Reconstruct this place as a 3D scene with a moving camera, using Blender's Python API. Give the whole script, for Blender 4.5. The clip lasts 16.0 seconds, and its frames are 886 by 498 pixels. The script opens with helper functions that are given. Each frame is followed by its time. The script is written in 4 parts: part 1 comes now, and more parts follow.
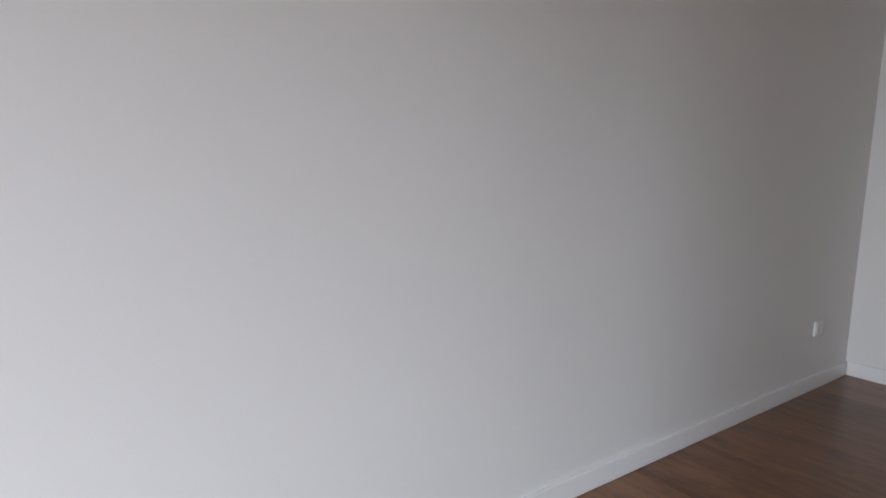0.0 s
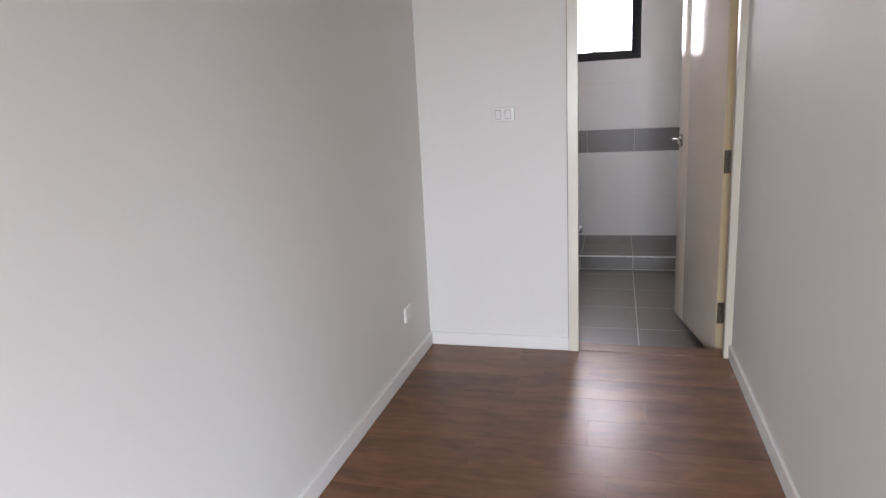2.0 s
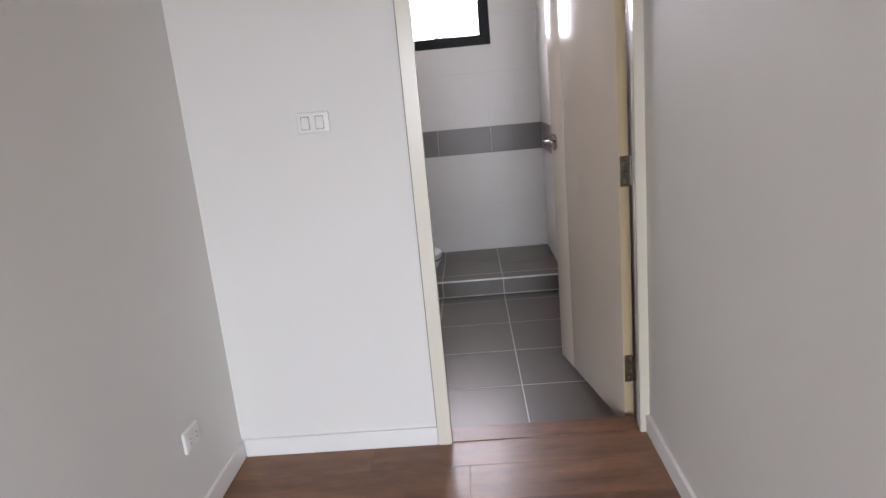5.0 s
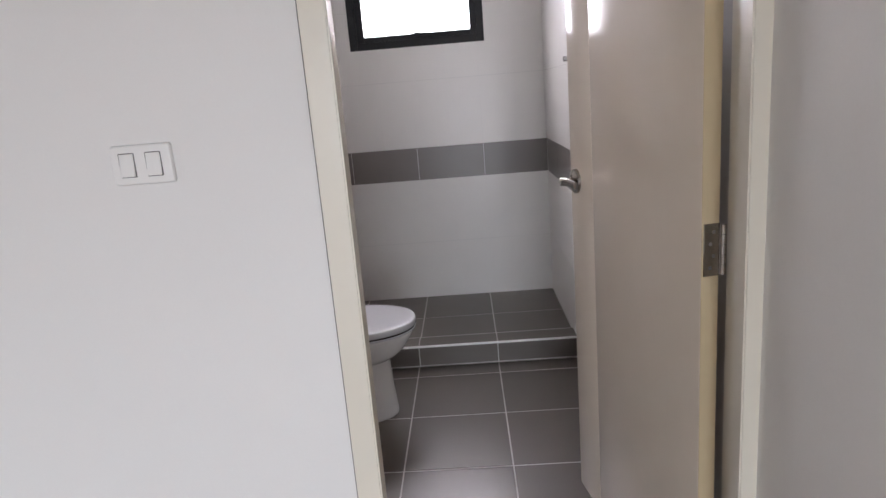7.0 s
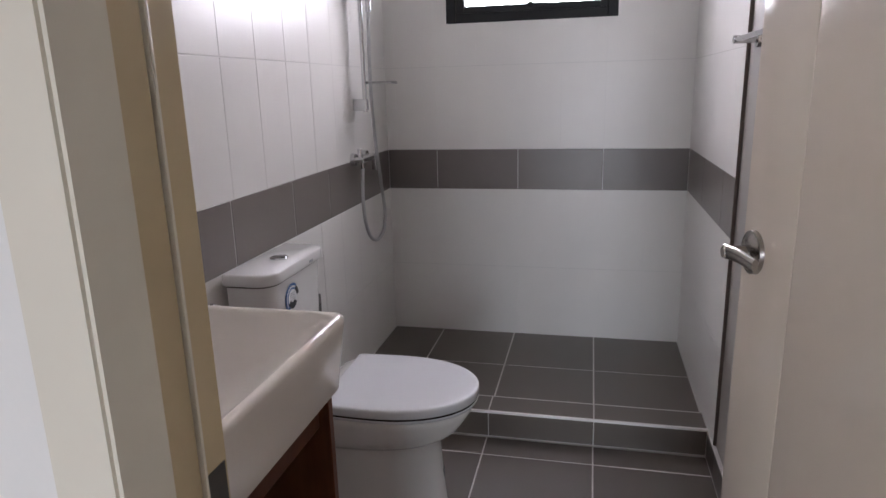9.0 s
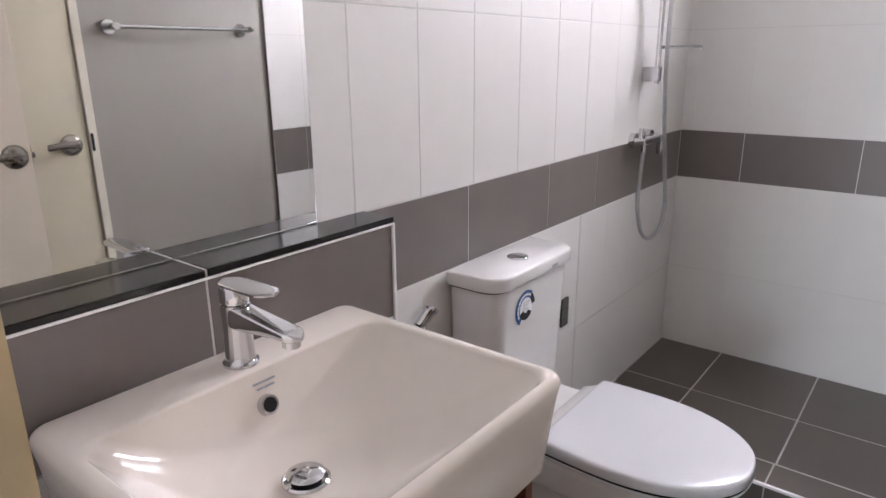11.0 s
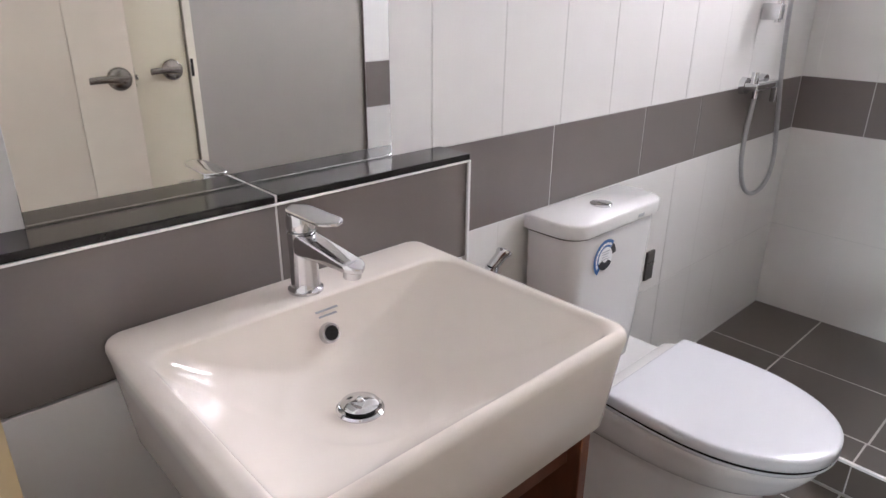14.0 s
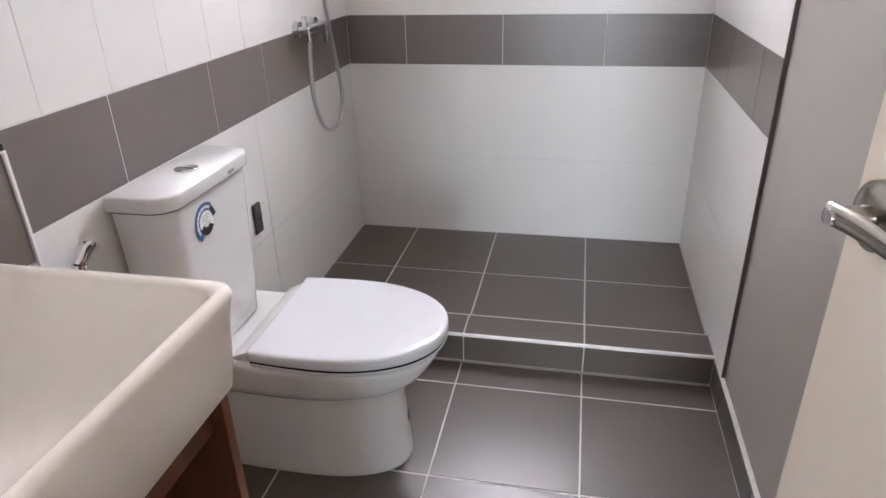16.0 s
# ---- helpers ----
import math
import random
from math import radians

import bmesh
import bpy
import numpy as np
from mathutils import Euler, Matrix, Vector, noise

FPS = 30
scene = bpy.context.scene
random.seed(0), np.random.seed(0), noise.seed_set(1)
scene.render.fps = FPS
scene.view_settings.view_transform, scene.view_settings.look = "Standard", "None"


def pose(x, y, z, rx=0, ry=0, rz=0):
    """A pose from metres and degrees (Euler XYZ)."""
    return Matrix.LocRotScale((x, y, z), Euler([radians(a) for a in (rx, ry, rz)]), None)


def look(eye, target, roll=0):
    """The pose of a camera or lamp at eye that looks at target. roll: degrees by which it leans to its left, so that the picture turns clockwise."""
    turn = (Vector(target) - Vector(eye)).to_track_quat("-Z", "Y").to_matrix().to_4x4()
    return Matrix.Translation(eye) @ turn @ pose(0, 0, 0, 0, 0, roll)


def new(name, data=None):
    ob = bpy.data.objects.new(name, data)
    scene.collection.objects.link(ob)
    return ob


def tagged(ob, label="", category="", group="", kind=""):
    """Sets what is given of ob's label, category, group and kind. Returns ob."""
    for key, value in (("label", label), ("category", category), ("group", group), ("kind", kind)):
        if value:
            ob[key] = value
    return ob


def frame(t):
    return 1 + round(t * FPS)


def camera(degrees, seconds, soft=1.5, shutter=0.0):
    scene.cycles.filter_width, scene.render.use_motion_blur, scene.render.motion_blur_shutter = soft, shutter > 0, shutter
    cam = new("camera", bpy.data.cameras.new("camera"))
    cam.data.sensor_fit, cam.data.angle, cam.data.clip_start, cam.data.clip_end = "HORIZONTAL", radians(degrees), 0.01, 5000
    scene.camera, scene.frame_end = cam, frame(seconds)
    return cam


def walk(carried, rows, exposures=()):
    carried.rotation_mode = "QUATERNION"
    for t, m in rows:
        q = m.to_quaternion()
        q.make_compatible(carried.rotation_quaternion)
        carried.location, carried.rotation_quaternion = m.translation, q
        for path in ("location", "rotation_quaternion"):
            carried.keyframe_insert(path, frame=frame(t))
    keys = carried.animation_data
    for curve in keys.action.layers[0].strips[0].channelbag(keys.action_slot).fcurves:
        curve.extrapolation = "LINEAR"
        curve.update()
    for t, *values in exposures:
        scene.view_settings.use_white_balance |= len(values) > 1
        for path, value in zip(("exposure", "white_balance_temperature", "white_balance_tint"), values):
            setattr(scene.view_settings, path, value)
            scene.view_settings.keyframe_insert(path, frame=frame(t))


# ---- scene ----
cam = camera(68.9, 16.0)
PATH = [
    (0, (-0.224, -3.409, 1.112), (-1.788, -2.198, 0.819), 1.4),
    (0.5, (-0.339, -3.266, 1.155), (-1.746, -1.880, 0.840), -0.3),
    (1, (-0.375, -3.034, 1.232), (-1.588, -1.490, 0.850), -1.8),
    (1.5, (-0.426, -3.092, 1.32), (-1.327, -1.357, 0.898), -2.3),
    (2, (-0.474, -3.08, 1.325), (-0.993, -1.199, 0.887), -2.9),
    (2.5, (-0.503, -3.07, 1.317), (-0.764, -1.143, 0.848), -3.2),
    (3, (-0.547, -3.075, 1.31), (-0.736, -1.143, 0.828), -3.7),
    (3.5, (-0.554, -2.984, 1.309), (-0.737, -1.053, 0.821), -4.2),
    (4, (-0.542, -2.702, 1.313), (-0.695, -0.768, 0.827), -4.9),
    (6.5, (-0.467, -1.315, 1.336), (-0.543, 0.63, 0.874), -5.0),
    (7, (-0.449, -1.092, 1.337), (-0.537, 0.852, 0.872), -4.7),
    (7.5, (-0.404, -0.821, 1.328), (-0.533, 1.121, 0.868), -3.9),
    (8, (-0.389, -0.619, 1.326), (-0.566, 1.319, 0.865), -2.8),
    (10.5, (-0.411, 0.039, 1.336), (-1.426, 1.675, 0.792), -1.0),
    (11, (-0.476, 0.094, 1.332), (-1.668, 1.596, 0.761), -0.5),
    (11.5, (-0.509, 0.132, 1.32), (-1.896, 1.427, 0.69), 0.4),
    (12, (-0.504, 0.14, 1.317), (-2.029, 1.257, 0.664), 1.1),
    (12.5, (-0.484, 0.131, 1.319), (-2.092, 1.12, 0.659), 0.8),
    (13, (-0.469, 0.12, 1.325), (-2.097, 1.072, 0.66), 0.7),
    (13.5, (-0.477, 0.125, 1.317), (-2.05, 1.153, 0.635), 0.6),
    (14, (-0.472, 0.139, 1.317), (-1.828, 1.408, 0.577), 0.5),
    (14.5, (-0.461, 0.138, 1.313), (-1.536, 1.627, 0.521), -0.4),
    (15, (-0.462, 0.145, 1.309), (-1.253, 1.78, 0.471), -1.2),
    (15.5, (-0.443, 0.154, 1.308), (-0.983, 1.876, 0.447), -1.2),
    (16, (-0.419, 0.158, 1.31), (-0.802, 1.919, 0.443), -1.6),
]
LIGHT = [(0.0, -1.05, 6320, 13), (0.5, -0.93, 6400, 14), (1.0, -0.68, 6460, 14), (1.5, -0.45, 6460, 14), (2.5, -0.17, 6460, 14), (3.5, -0.16, 6460, 14), (6.5, -0.12, 6440, 14), (8.2, -0.22, 6400, 14), (10.3, 0.25, 6160, 14), (11.0, 0.55, 6300, 13), (12.0, 0.66, 6280, 11.5), (12.5, 0.75, 6260, 11), (13.5, 0.71, 6260, 11), (14.5, 0.81, 6300, 11), (16.0, 0.85, 6310, 11)]
walk(cam, [(t, look(eye, target, roll)) for t, eye, target, roll in PATH], LIGHT)

# ---- world and light ----
world = bpy.data.worlds.new("sky")
scene.world = world
world.use_nodes = True
wn = world.node_tree.nodes
sky = wn.new("ShaderNodeTexSky")
sky.sky_type, sky.sun_disc = "NISHITA", False
sky.sun_elevation, sky.sun_rotation = radians(42), radians(200)
world.node_tree.links.new(sky.outputs[0], wn["Background"].inputs[0])
wn["Background"].inputs[1].default_value = 0.12


def area_lamp(name, m, sx, sy, power, colour, spread=180):
    data = bpy.data.lights.new(name, "AREA")
    data.shape, data.size, data.size_y, data.energy, data.color = "RECTANGLE", sx, sy, power, colour
    data.spread = radians(spread)
    ob = new(name, data)
    ob.matrix_world = m
    return ob


# daylight in the bathroom window and in two unseen windows of the bedroom
area_lamp("bathroom_window_daylight", look((-0.684, 2.935, 1.97), (-0.684, 0.5, 1.2)), 0.66, 0.52, 8.7, (0.97, 0.912, 1.0), 125)
area_lamp("bedroom_side_window_daylight", look((2.55, -4.35, 1.30), (0.0, -4.0, -1.6)), 3.0, 1.9, 122, (0.76, 0.89, 1.0), 115)
# fill light in an added far window, brightens the partition and right wall
area_lamp("far_window_fill_light", look((-0.30, -6.52, 1.28), (-0.40, -4.1, -0.9)), 2.1, 1.9, 205, (0.82, 0.90, 0.985), 115)

# ---- materials ----


def mat(name, colour, rough=0.5, metal=0.0, spec=0.5, var=0.06, var_scale=3.0, bump=0.0, bump_scale=80.0, rand=0.0,
        stretch=(1, 1, 1), rough_var=0.0, coat=0.0):
    """A surface with variation at two scales, fine relief and, for loose pieces, a shift from piece to piece."""
    m = bpy.data.materials.new(name)
    m.use_nodes = True
    nt = m.node_tree
    n, l = nt.nodes, nt.links
    b = n["Principled BSDF"]
    b.inputs["Metallic"].default_value, b.inputs["Roughness"].default_value = metal, rough
    b.inputs["Specular IOR Level"].default_value = spec
    b.inputs["Coat Weight"].default_value = coat
    b.inputs["Coat Roughness"].default_value = 0.06
    geo = n.new("ShaderNodeNewGeometry")
    mp = n.new("ShaderNodeMapping")
    mp.inputs["Scale"].default_value = stretch
    l.new(geo.outputs["Position"], mp.inputs["Vector"])
    big, small = n.new("ShaderNodeTexNoise"), n.new("ShaderNodeTexNoise")
    big.inputs["Scale"].default_value, big.inputs["Detail"].default_value = var_scale, 3
    small.inputs["Scale"].default_value, small.inputs["Detail"].default_value = bump_scale, 3
    l.new(mp.outputs[0], big.inputs["Vector"])
    l.new(mp.outputs[0], small.inputs["Vector"])
    mixn = n.new("ShaderNodeMath")
    mixn.operation = "ADD"
    l.new(big.outputs["Fac"], mixn.inputs[0])
    half = n.new("ShaderNodeMath")
    half.operation = "MULTIPLY"
    half.inputs[1].default_value = 0.5
    l.new(small.outputs["Fac"], half.inputs[0])
    l.new(half.outputs[0], mixn.inputs[1])
    last = mixn.outputs[0]
    lo, hi = 0.35, 1.15
    if rand:
        info = n.new("ShaderNodeObjectInfo")
        k = n.new("ShaderNodeMath")
        k.operation = "MULTIPLY_ADD"
        k.inputs[1].default_value = rand
        l.new(info.outputs["Random"], k.inputs[0])
        l.new(last, k.inputs[2])
        last = k.outputs[0]
        hi += rand
    mr = n.new("ShaderNodeMapRange")
    mr.inputs["From Min"].default_value, mr.inputs["From Max"].default_value = lo, hi
    mr.inputs["To Min"].default_value, mr.inputs["To Max"].default_value = 1 - var, 1 + var
    l.new(last, mr.inputs["Value"])
    mx = n.new("ShaderNodeMix")
    mx.data_type, mx.blend_type = "RGBA", "MULTIPLY"
    mx.inputs["Factor"].default_value = 1.0
    mx.inputs["A"].default_value = (*colour, 1)
    l.new(mr.outputs[0], mx.inputs["B"])
    l.new(mx.outputs["Result"], b.inputs["Base Color"])
    if rough_var:
        rr = n.new("ShaderNodeMapRange")
        rr.inputs["From Min"].default_value, rr.inputs["From Max"].default_value = 0.0, 1.0
        rr.inputs["To Min"].default_value, rr.inputs["To Max"].default_value = rough - rough_var, rough + rough_var
        l.new(big.outputs["Fac"], rr.inputs["Value"])
        l.new(rr.outputs[0], b.inputs["Roughness"])
    if bump:
        bp = n.new("ShaderNodeBump")
        bp.inputs["Strength"].default_value, bp.inputs["Distance"].default_value = bump, 0.002
        l.new(small.outputs["Fac"], bp.inputs["Height"])
        l.new(bp.outputs[0], b.inputs["Normal"])
    return m


def wood(name, dark, light, rough, along, rand=0.5, coat=0.0, scale=1.0):
    """Wood with long fibres, broad darker streaks and knots; along: the axis of the grain."""
    m = bpy.data.materials.new(name)
    m.use_nodes = True
    n, l = m.node_tree.nodes, m.node_tree.links
    b = n["Principled BSDF"]
    geo, info = n.new("ShaderNodeNewGeometry"), n.new("ShaderNodeObjectInfo")
    sh = n.new("ShaderNodeVectorMath")
    sh.operation = "MULTIPLY_ADD"
    cb = n.new("ShaderNodeCombineXYZ")
    for i in range(3):
        l.new(info.outputs["Random"], cb.inputs[i])
    sh.inputs[1].default_value = (7.3, 3.1, 5.7)
    l.new(cb.outputs[0], sh.inputs[0])
    l.new(geo.outputs["Position"], sh.inputs[2])
    facs = []
    for s, k, d in ((2.2 * scale, 0.16, 4), (24 * scale, 0.045, 5), (6 * scale, 0.5, 2)):
        mp, no = n.new("ShaderNodeMapping"), n.new("ShaderNodeTexNoise")
        mp.inputs["Scale"].default_value = [k * s if i == along else s for i in range(3)]
        no.inputs["Scale"].default_value, no.inputs["Detail"].default_value, no.inputs["Distortion"].default_value = 3.0, d, 0.6
        l.new(sh.outputs[0], mp.inputs["Vector"])
        l.new(mp.outputs[0], no.inputs["Vector"])
        facs.append(no.outputs["Fac"])

    def ma(op, a, bb, c=None):
        q = n.new("ShaderNodeMath")
        q.operation = op
        for i, v in enumerate((a, bb, c)):
            if v is None:
                continue
            if isinstance(v, (int, float)):
                q.inputs[i].default_value = v
            else:
                l.new(v, q.inputs[i])
        return q.outputs[0]
    t = ma("MULTIPLY_ADD", facs[1], 0.27, ma("MULTIPLY_ADD", facs[0], 0.7, ma("MULTIPLY", facs[2], 0.43)))
    t = ma("MULTIPLY_ADD", info.outputs["Random"], 0.16 * rand, t)
    ramp = n.new("ShaderNodeValToRGB")
    e = ramp.color_ramp.elements
    e[0].position, e[0].color = 0.48, (*dark, 1)
    e[1].position, e[1].color = 0.98, (*light, 1)
    l.new(t, ramp.inputs[0])
    l.new(ramp.outputs[0], b.inputs["Base Color"])
    b.inputs["Roughness"].default_value = rough
    b.inputs["Specular IOR Level"].default_value = 0.3
    b.inputs["Coat Weight"].default_value, b.inputs["Coat Roughness"].default_value = coat, 0.22
    rr = n.new("ShaderNodeMapRange")
    rr.inputs["From Min"].default_value, rr.inputs["From Max"].default_value = 0.0, 1.0
    rr.inputs["To Min"].default_value, rr.inputs["To Max"].default_value = rough - 0.05, rough + 0.08
    l.new(facs[2], rr.inputs["Value"])
    l.new(rr.outputs[0], b.inputs["Roughness"])
    bp = n.new("ShaderNodeBump")
    bp.inputs["Strength"].default_value, bp.inputs["Distance"].default_value = 0.12, 0.001
    l.new(facs[1], bp.inputs["Height"])
    l.new(bp.outputs[0], b.inputs["Normal"])
    return m


M_PAINT = mat("wall_paint", (0.80, 0.785, 0.755), 0.6, var=0.025, var_scale=1.3, bump=0.07, bump_scale=220)
M_CEIL = mat("ceiling_paint", (0.80, 0.79, 0.77), 0.7, var=0.02, bump=0.08, bump_scale=160)
M_SKIRT = mat("skirting_paint", (0.86, 0.85, 0.83), 0.35, var=0.03, bump=0.03, bump_scale=60)
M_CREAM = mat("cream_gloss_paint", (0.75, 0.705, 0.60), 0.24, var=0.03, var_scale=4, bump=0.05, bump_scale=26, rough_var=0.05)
# darker cream: yellow of the door edge, and warm shade of the left lining
M_LINING = mat("yellow_cream_gloss_with_shade", (0.62, 0.505, 0.325), 0.22, var=0.05, var_scale=3, bump=0.06, bump_scale=22, rough_var=0.05)
M_SHUT = mat("pale_yellow_door_paint", (0.715, 0.650, 0.500), 0.2, spec=0.5, var=0.03, var_scale=2.5, bump=0.003, bump_scale=9, rough_var=0.02)
M_LEAF = mat("door_leaf_paint", (0.76, 0.668, 0.558), 0.15, spec=0.38, var=0.03, var_scale=2.5, bump=0.003, bump_scale=9, rough_var=0.02)
M_GREY = mat("grey_wall_paint", (0.365, 0.337, 0.305), 0.45, var=0.03, var_scale=2, bump=0.1, bump_scale=150)
M_WTILE = mat("white_glazed_tile", (0.735, 0.714, 0.686), 0.32, spec=0.42, var=0.02, var_scale=2, bump=0.05, bump_scale=40, rand=0.25, stretch=(4, 4, 0.3), rough_var=0.04)
M_DTILE = mat("taupe_band_tile", (0.168, 0.145, 0.132), 0.33, var=0.07, var_scale=6, bump=0.06, bump_scale=160, rand=0.3, rough_var=0.05)
M_FTILE = mat("dark_floor_tile", (0.094, 0.075, 0.060), 0.34, var=0.10, var_scale=5, bump=0.07, bump_scale=130, rand=0.35, rough_var=0.07)
M_FTILE.node_tree.nodes["Principled BSDF"].inputs["Specular IOR Level"].default_value = 0.95
M_GROUT = mat("pale_grout", (0.60, 0.58, 0.55), 0.85, var=0.14, var_scale=9, bump=0.3, bump_scale=260)
M_WGROUT = mat("white_grout", (0.64, 0.625, 0.60), 0.8, var=0.06, var_scale=9, bump=0.2, bump_scale=260)
M_TRIM = mat("white_edge_trim", (0.78, 0.77, 0.75), 0.3, var=0.04, var_scale=12)
M_DARKTRIM = mat("brown_edge_trim", (0.13, 0.10, 0.085), 0.4, var=0.08, var_scale=14)
M_CER = mat("white_ceramic", (0.75, 0.735, 0.72), 0.07, var=0.012, var_scale=2, coat=0.1)
# white ceramic tinted ivory to stand for warm bounce from the doorway
M_BASIN = mat("warm_bounce_ceramic", (0.775, 0.708, 0.640), 0.05, spec=0.5, var=0.012, var_scale=2)
M_SEAT = mat("white_seat_plastic", (0.71, 0.715, 0.74), 0.16, var=0.015, var_scale=3)
M_CHROME = mat("chrome", (0.66, 0.66, 0.67), 0.06, 1.0, var=0.03, var_scale=20)
M_STEEL = mat("brushed_steel", (0.40, 0.375, 0.345), 0.24, 1.0, var=0.08, var_scale=30, bump=0.05, bump_scale=200)
M_HOSE = mat("metal_hose", (0.52, 0.52, 0.53), 0.28, 1.0, var=0.1, var_scale=60)
M_GRAN = mat("black_granite", (0.014, 0.012, 0.012), 0.09, spec=0.45, var=0.02, var_scale=20, bump_scale=60)
M_BLACK = mat("black_aluminium", (0.011, 0.011, 0.012), 0.5, spec=0.3, var=0.1, var_scale=20)
M_DARK = mat("dark_hollow", (0.012, 0.011, 0.010), 0.9, var=0.1)
M_PLATE = mat("dark_grey_plastic", (0.06, 0.055, 0.05), 0.4, var=0.1, var_scale=30)
M_SWITCH = mat("white_switch_plastic", (0.82, 0.81, 0.78), 0.3, var=0.015)
M_GAP = mat("grey_gap", (0.12, 0.11, 0.10), 0.7, var=0.05)
M_BLUE = mat("blue_print", (0.03, 0.13, 0.36), 0.35, var=0.1, var_scale=40)
M_INK = mat("black_print", (0.015, 0.015, 0.018), 0.4, var=0.1, var_scale=40)
M_PAPER = mat("white_sticker_paper", (0.78, 0.79, 0.80), 0.45, var=0.03, var_scale=30)
M_LINE = mat("grey_print", (0.30, 0.31, 0.33), 0.5, var=0.05)
M_CLEAR = mat("clear_plastic", (0.9, 0.92, 0.93), 0.08, var=0.01)
M_CLEAR.node_tree.nodes["Principled BSDF"].inputs["Transmission Weight"].default_value = 0.85
M_PLANK = wood("brown_laminate", (0.092, 0.039, 0.018), (0.28, 0.132, 0.064), 0.32, 0, coat=0.12)
M_CAB = wood("red_brown_veneer", (0.055, 0.018, 0.009), (0.17, 0.06, 0.028), 0.35, 2, coat=0.1)
M_MIRROR = mat("mirror_silver", (0.86, 0.87, 0.86), 0.015, 1.0, var=0.005)


def glass_mat():
    m = bpy.data.materials.new("window_glass")
    m.use_nodes = True
    b = m.node_tree.nodes["Principled BSDF"]
    b.inputs["Transmission Weight"].default_value, b.inputs["Roughness"].default_value = 1.0, 0.02
    b.inputs["IOR"].default_value, b.inputs["Base Color"].default_value = 1.1, (0.95, 0.97, 0.97, 1)
    return m


def glow_mat(name, colour, strength):
    m = bpy.data.materials.new(name)
    m.use_nodes = True
    n = m.node_tree.nodes
    em = n.new("ShaderNodeEmission")
    em.inputs[0].default_value, em.inputs[1].default_value = (*colour, 1), strength
    m.node_tree.links.new(em.outputs[0], n["Material Output"].inputs[0])
    return m


M_GLASS = glass_mat()
M_SKY = glow_mat("bright_sky", (0.95, 0.97, 1.0), 7.0)

# ---- mesh helpers ----


def add_box(bm, x0, x1, y0, y1, z0, z1, bevel=0.0, seg=1):
    r = bmesh.ops.create_cube(bm, size=1.0, matrix=Matrix.Translation(((x0 + x1) / 2, (y0 + y1) / 2, (z0 + z1) / 2)) @ Matrix.Diagonal((x1 - x0, y1 - y0, z1 - z0, 1)))
    if bevel:
        es = {e for v in r["verts"] for e in v.link_edges}
        bmesh.ops.bevel(bm, geom=list(es), offset=bevel, segments=seg, profile=0.6, affect="EDGES")
    return bm


def add_cyl(bm, p0, p1, r0, r1=None, n=24, caps=True):
    p0, p1 = Vector(p0), Vector(p1)
    q = (p1 - p0).to_track_quat("Z", "Y").to_matrix().to_4x4()
    bmesh.ops.create_cone(bm, cap_ends=caps, segments=n, radius1=r0, radius2=r0 if r1 is None else r1, depth=(p1 - p0).length,
                          matrix=Matrix.Translation((p0 + p1) / 2) @ q)
    return bm


def add_ball(bm, c, r, s=(1, 1, 1), n=16):
    bmesh.ops.create_uvsphere(bm, u_segments=n, v_segments=max(6, n // 2), radius=r, matrix=Matrix.Translation(c) @ Matrix.Diagonal((*s, 1)))
    return bm


def mesh_of(name, bm, material, smooth=True, angle=38):
    me = bpy.data.meshes.new(name)
    bmesh.ops.recalc_face_normals(bm, faces=bm.faces)
    bm.to_mesh(me)
    bm.free()
    me.materials.append(material)
    if smooth:
        me.shade_smooth()
        me.set_sharp_from_angle(angle=radians(angle))
    return me


def part(name, bm, material, parent=None, label="", smooth=True, angle=38):
    ob = new(name, mesh_of(name, bm, material, smooth, angle))
    if parent is not None:
        ob.parent = parent
        ob.matrix_parent_inverse = parent.matrix_world.inverted()
    if label:
        ob["label"] = label
    return ob


def empty(name, at=(0, 0, 0)):
    ob = new(name)
    ob.empty_display_size = 0.05
    ob.location = at
    bpy.context.view_layer.update()
    return ob


def box(name, dims, material, parent=None, bevel=0.0, seg=2, label=""):
    return part(name, add_box(bmesh.new(), *dims, bevel, seg), material, parent, label, angle=14)


def structure(name, dims, material, label, category, bevel=0.0):
    return tagged(box(name, dims, material, None, bevel), label, category, kind="structure")


def loft(bm, rings, close_first=False, close_last=False):
    """Skins rings of points, all of one length, one to the next."""
    vs = [[bm.verts.new(p) for p in r] for r in rings]
    for a, b in zip(vs, vs[1:]):
        n = len(a)
        for i in range(n):
            bm.faces.new((a[i], a[(i + 1) % n], b[(i + 1) % n], b[i]))
    if close_first:
        bm.faces.new(vs[0][::-1])
    if close_last:
        bm.faces.new(vs[-1])
    return bm


def rrect(cx, cy, hx, hy, r, z, n=12):
    """A rounded rectangle, as 4n points."""
    r = min(r, hx - 1e-4, hy - 1e-4)
    out = []
    for k, (sx, sy) in enumerate(((1, 1), (-1, 1), (-1, -1), (1, -1))):
        for i in range(n):
            a = radians(90 * k + 90 * i / (n - 1))
            out.append((cx + sx * (hx - r) + r * math.cos(a), cy + sy * (hy - r) + r * math.sin(a), z))
    return out


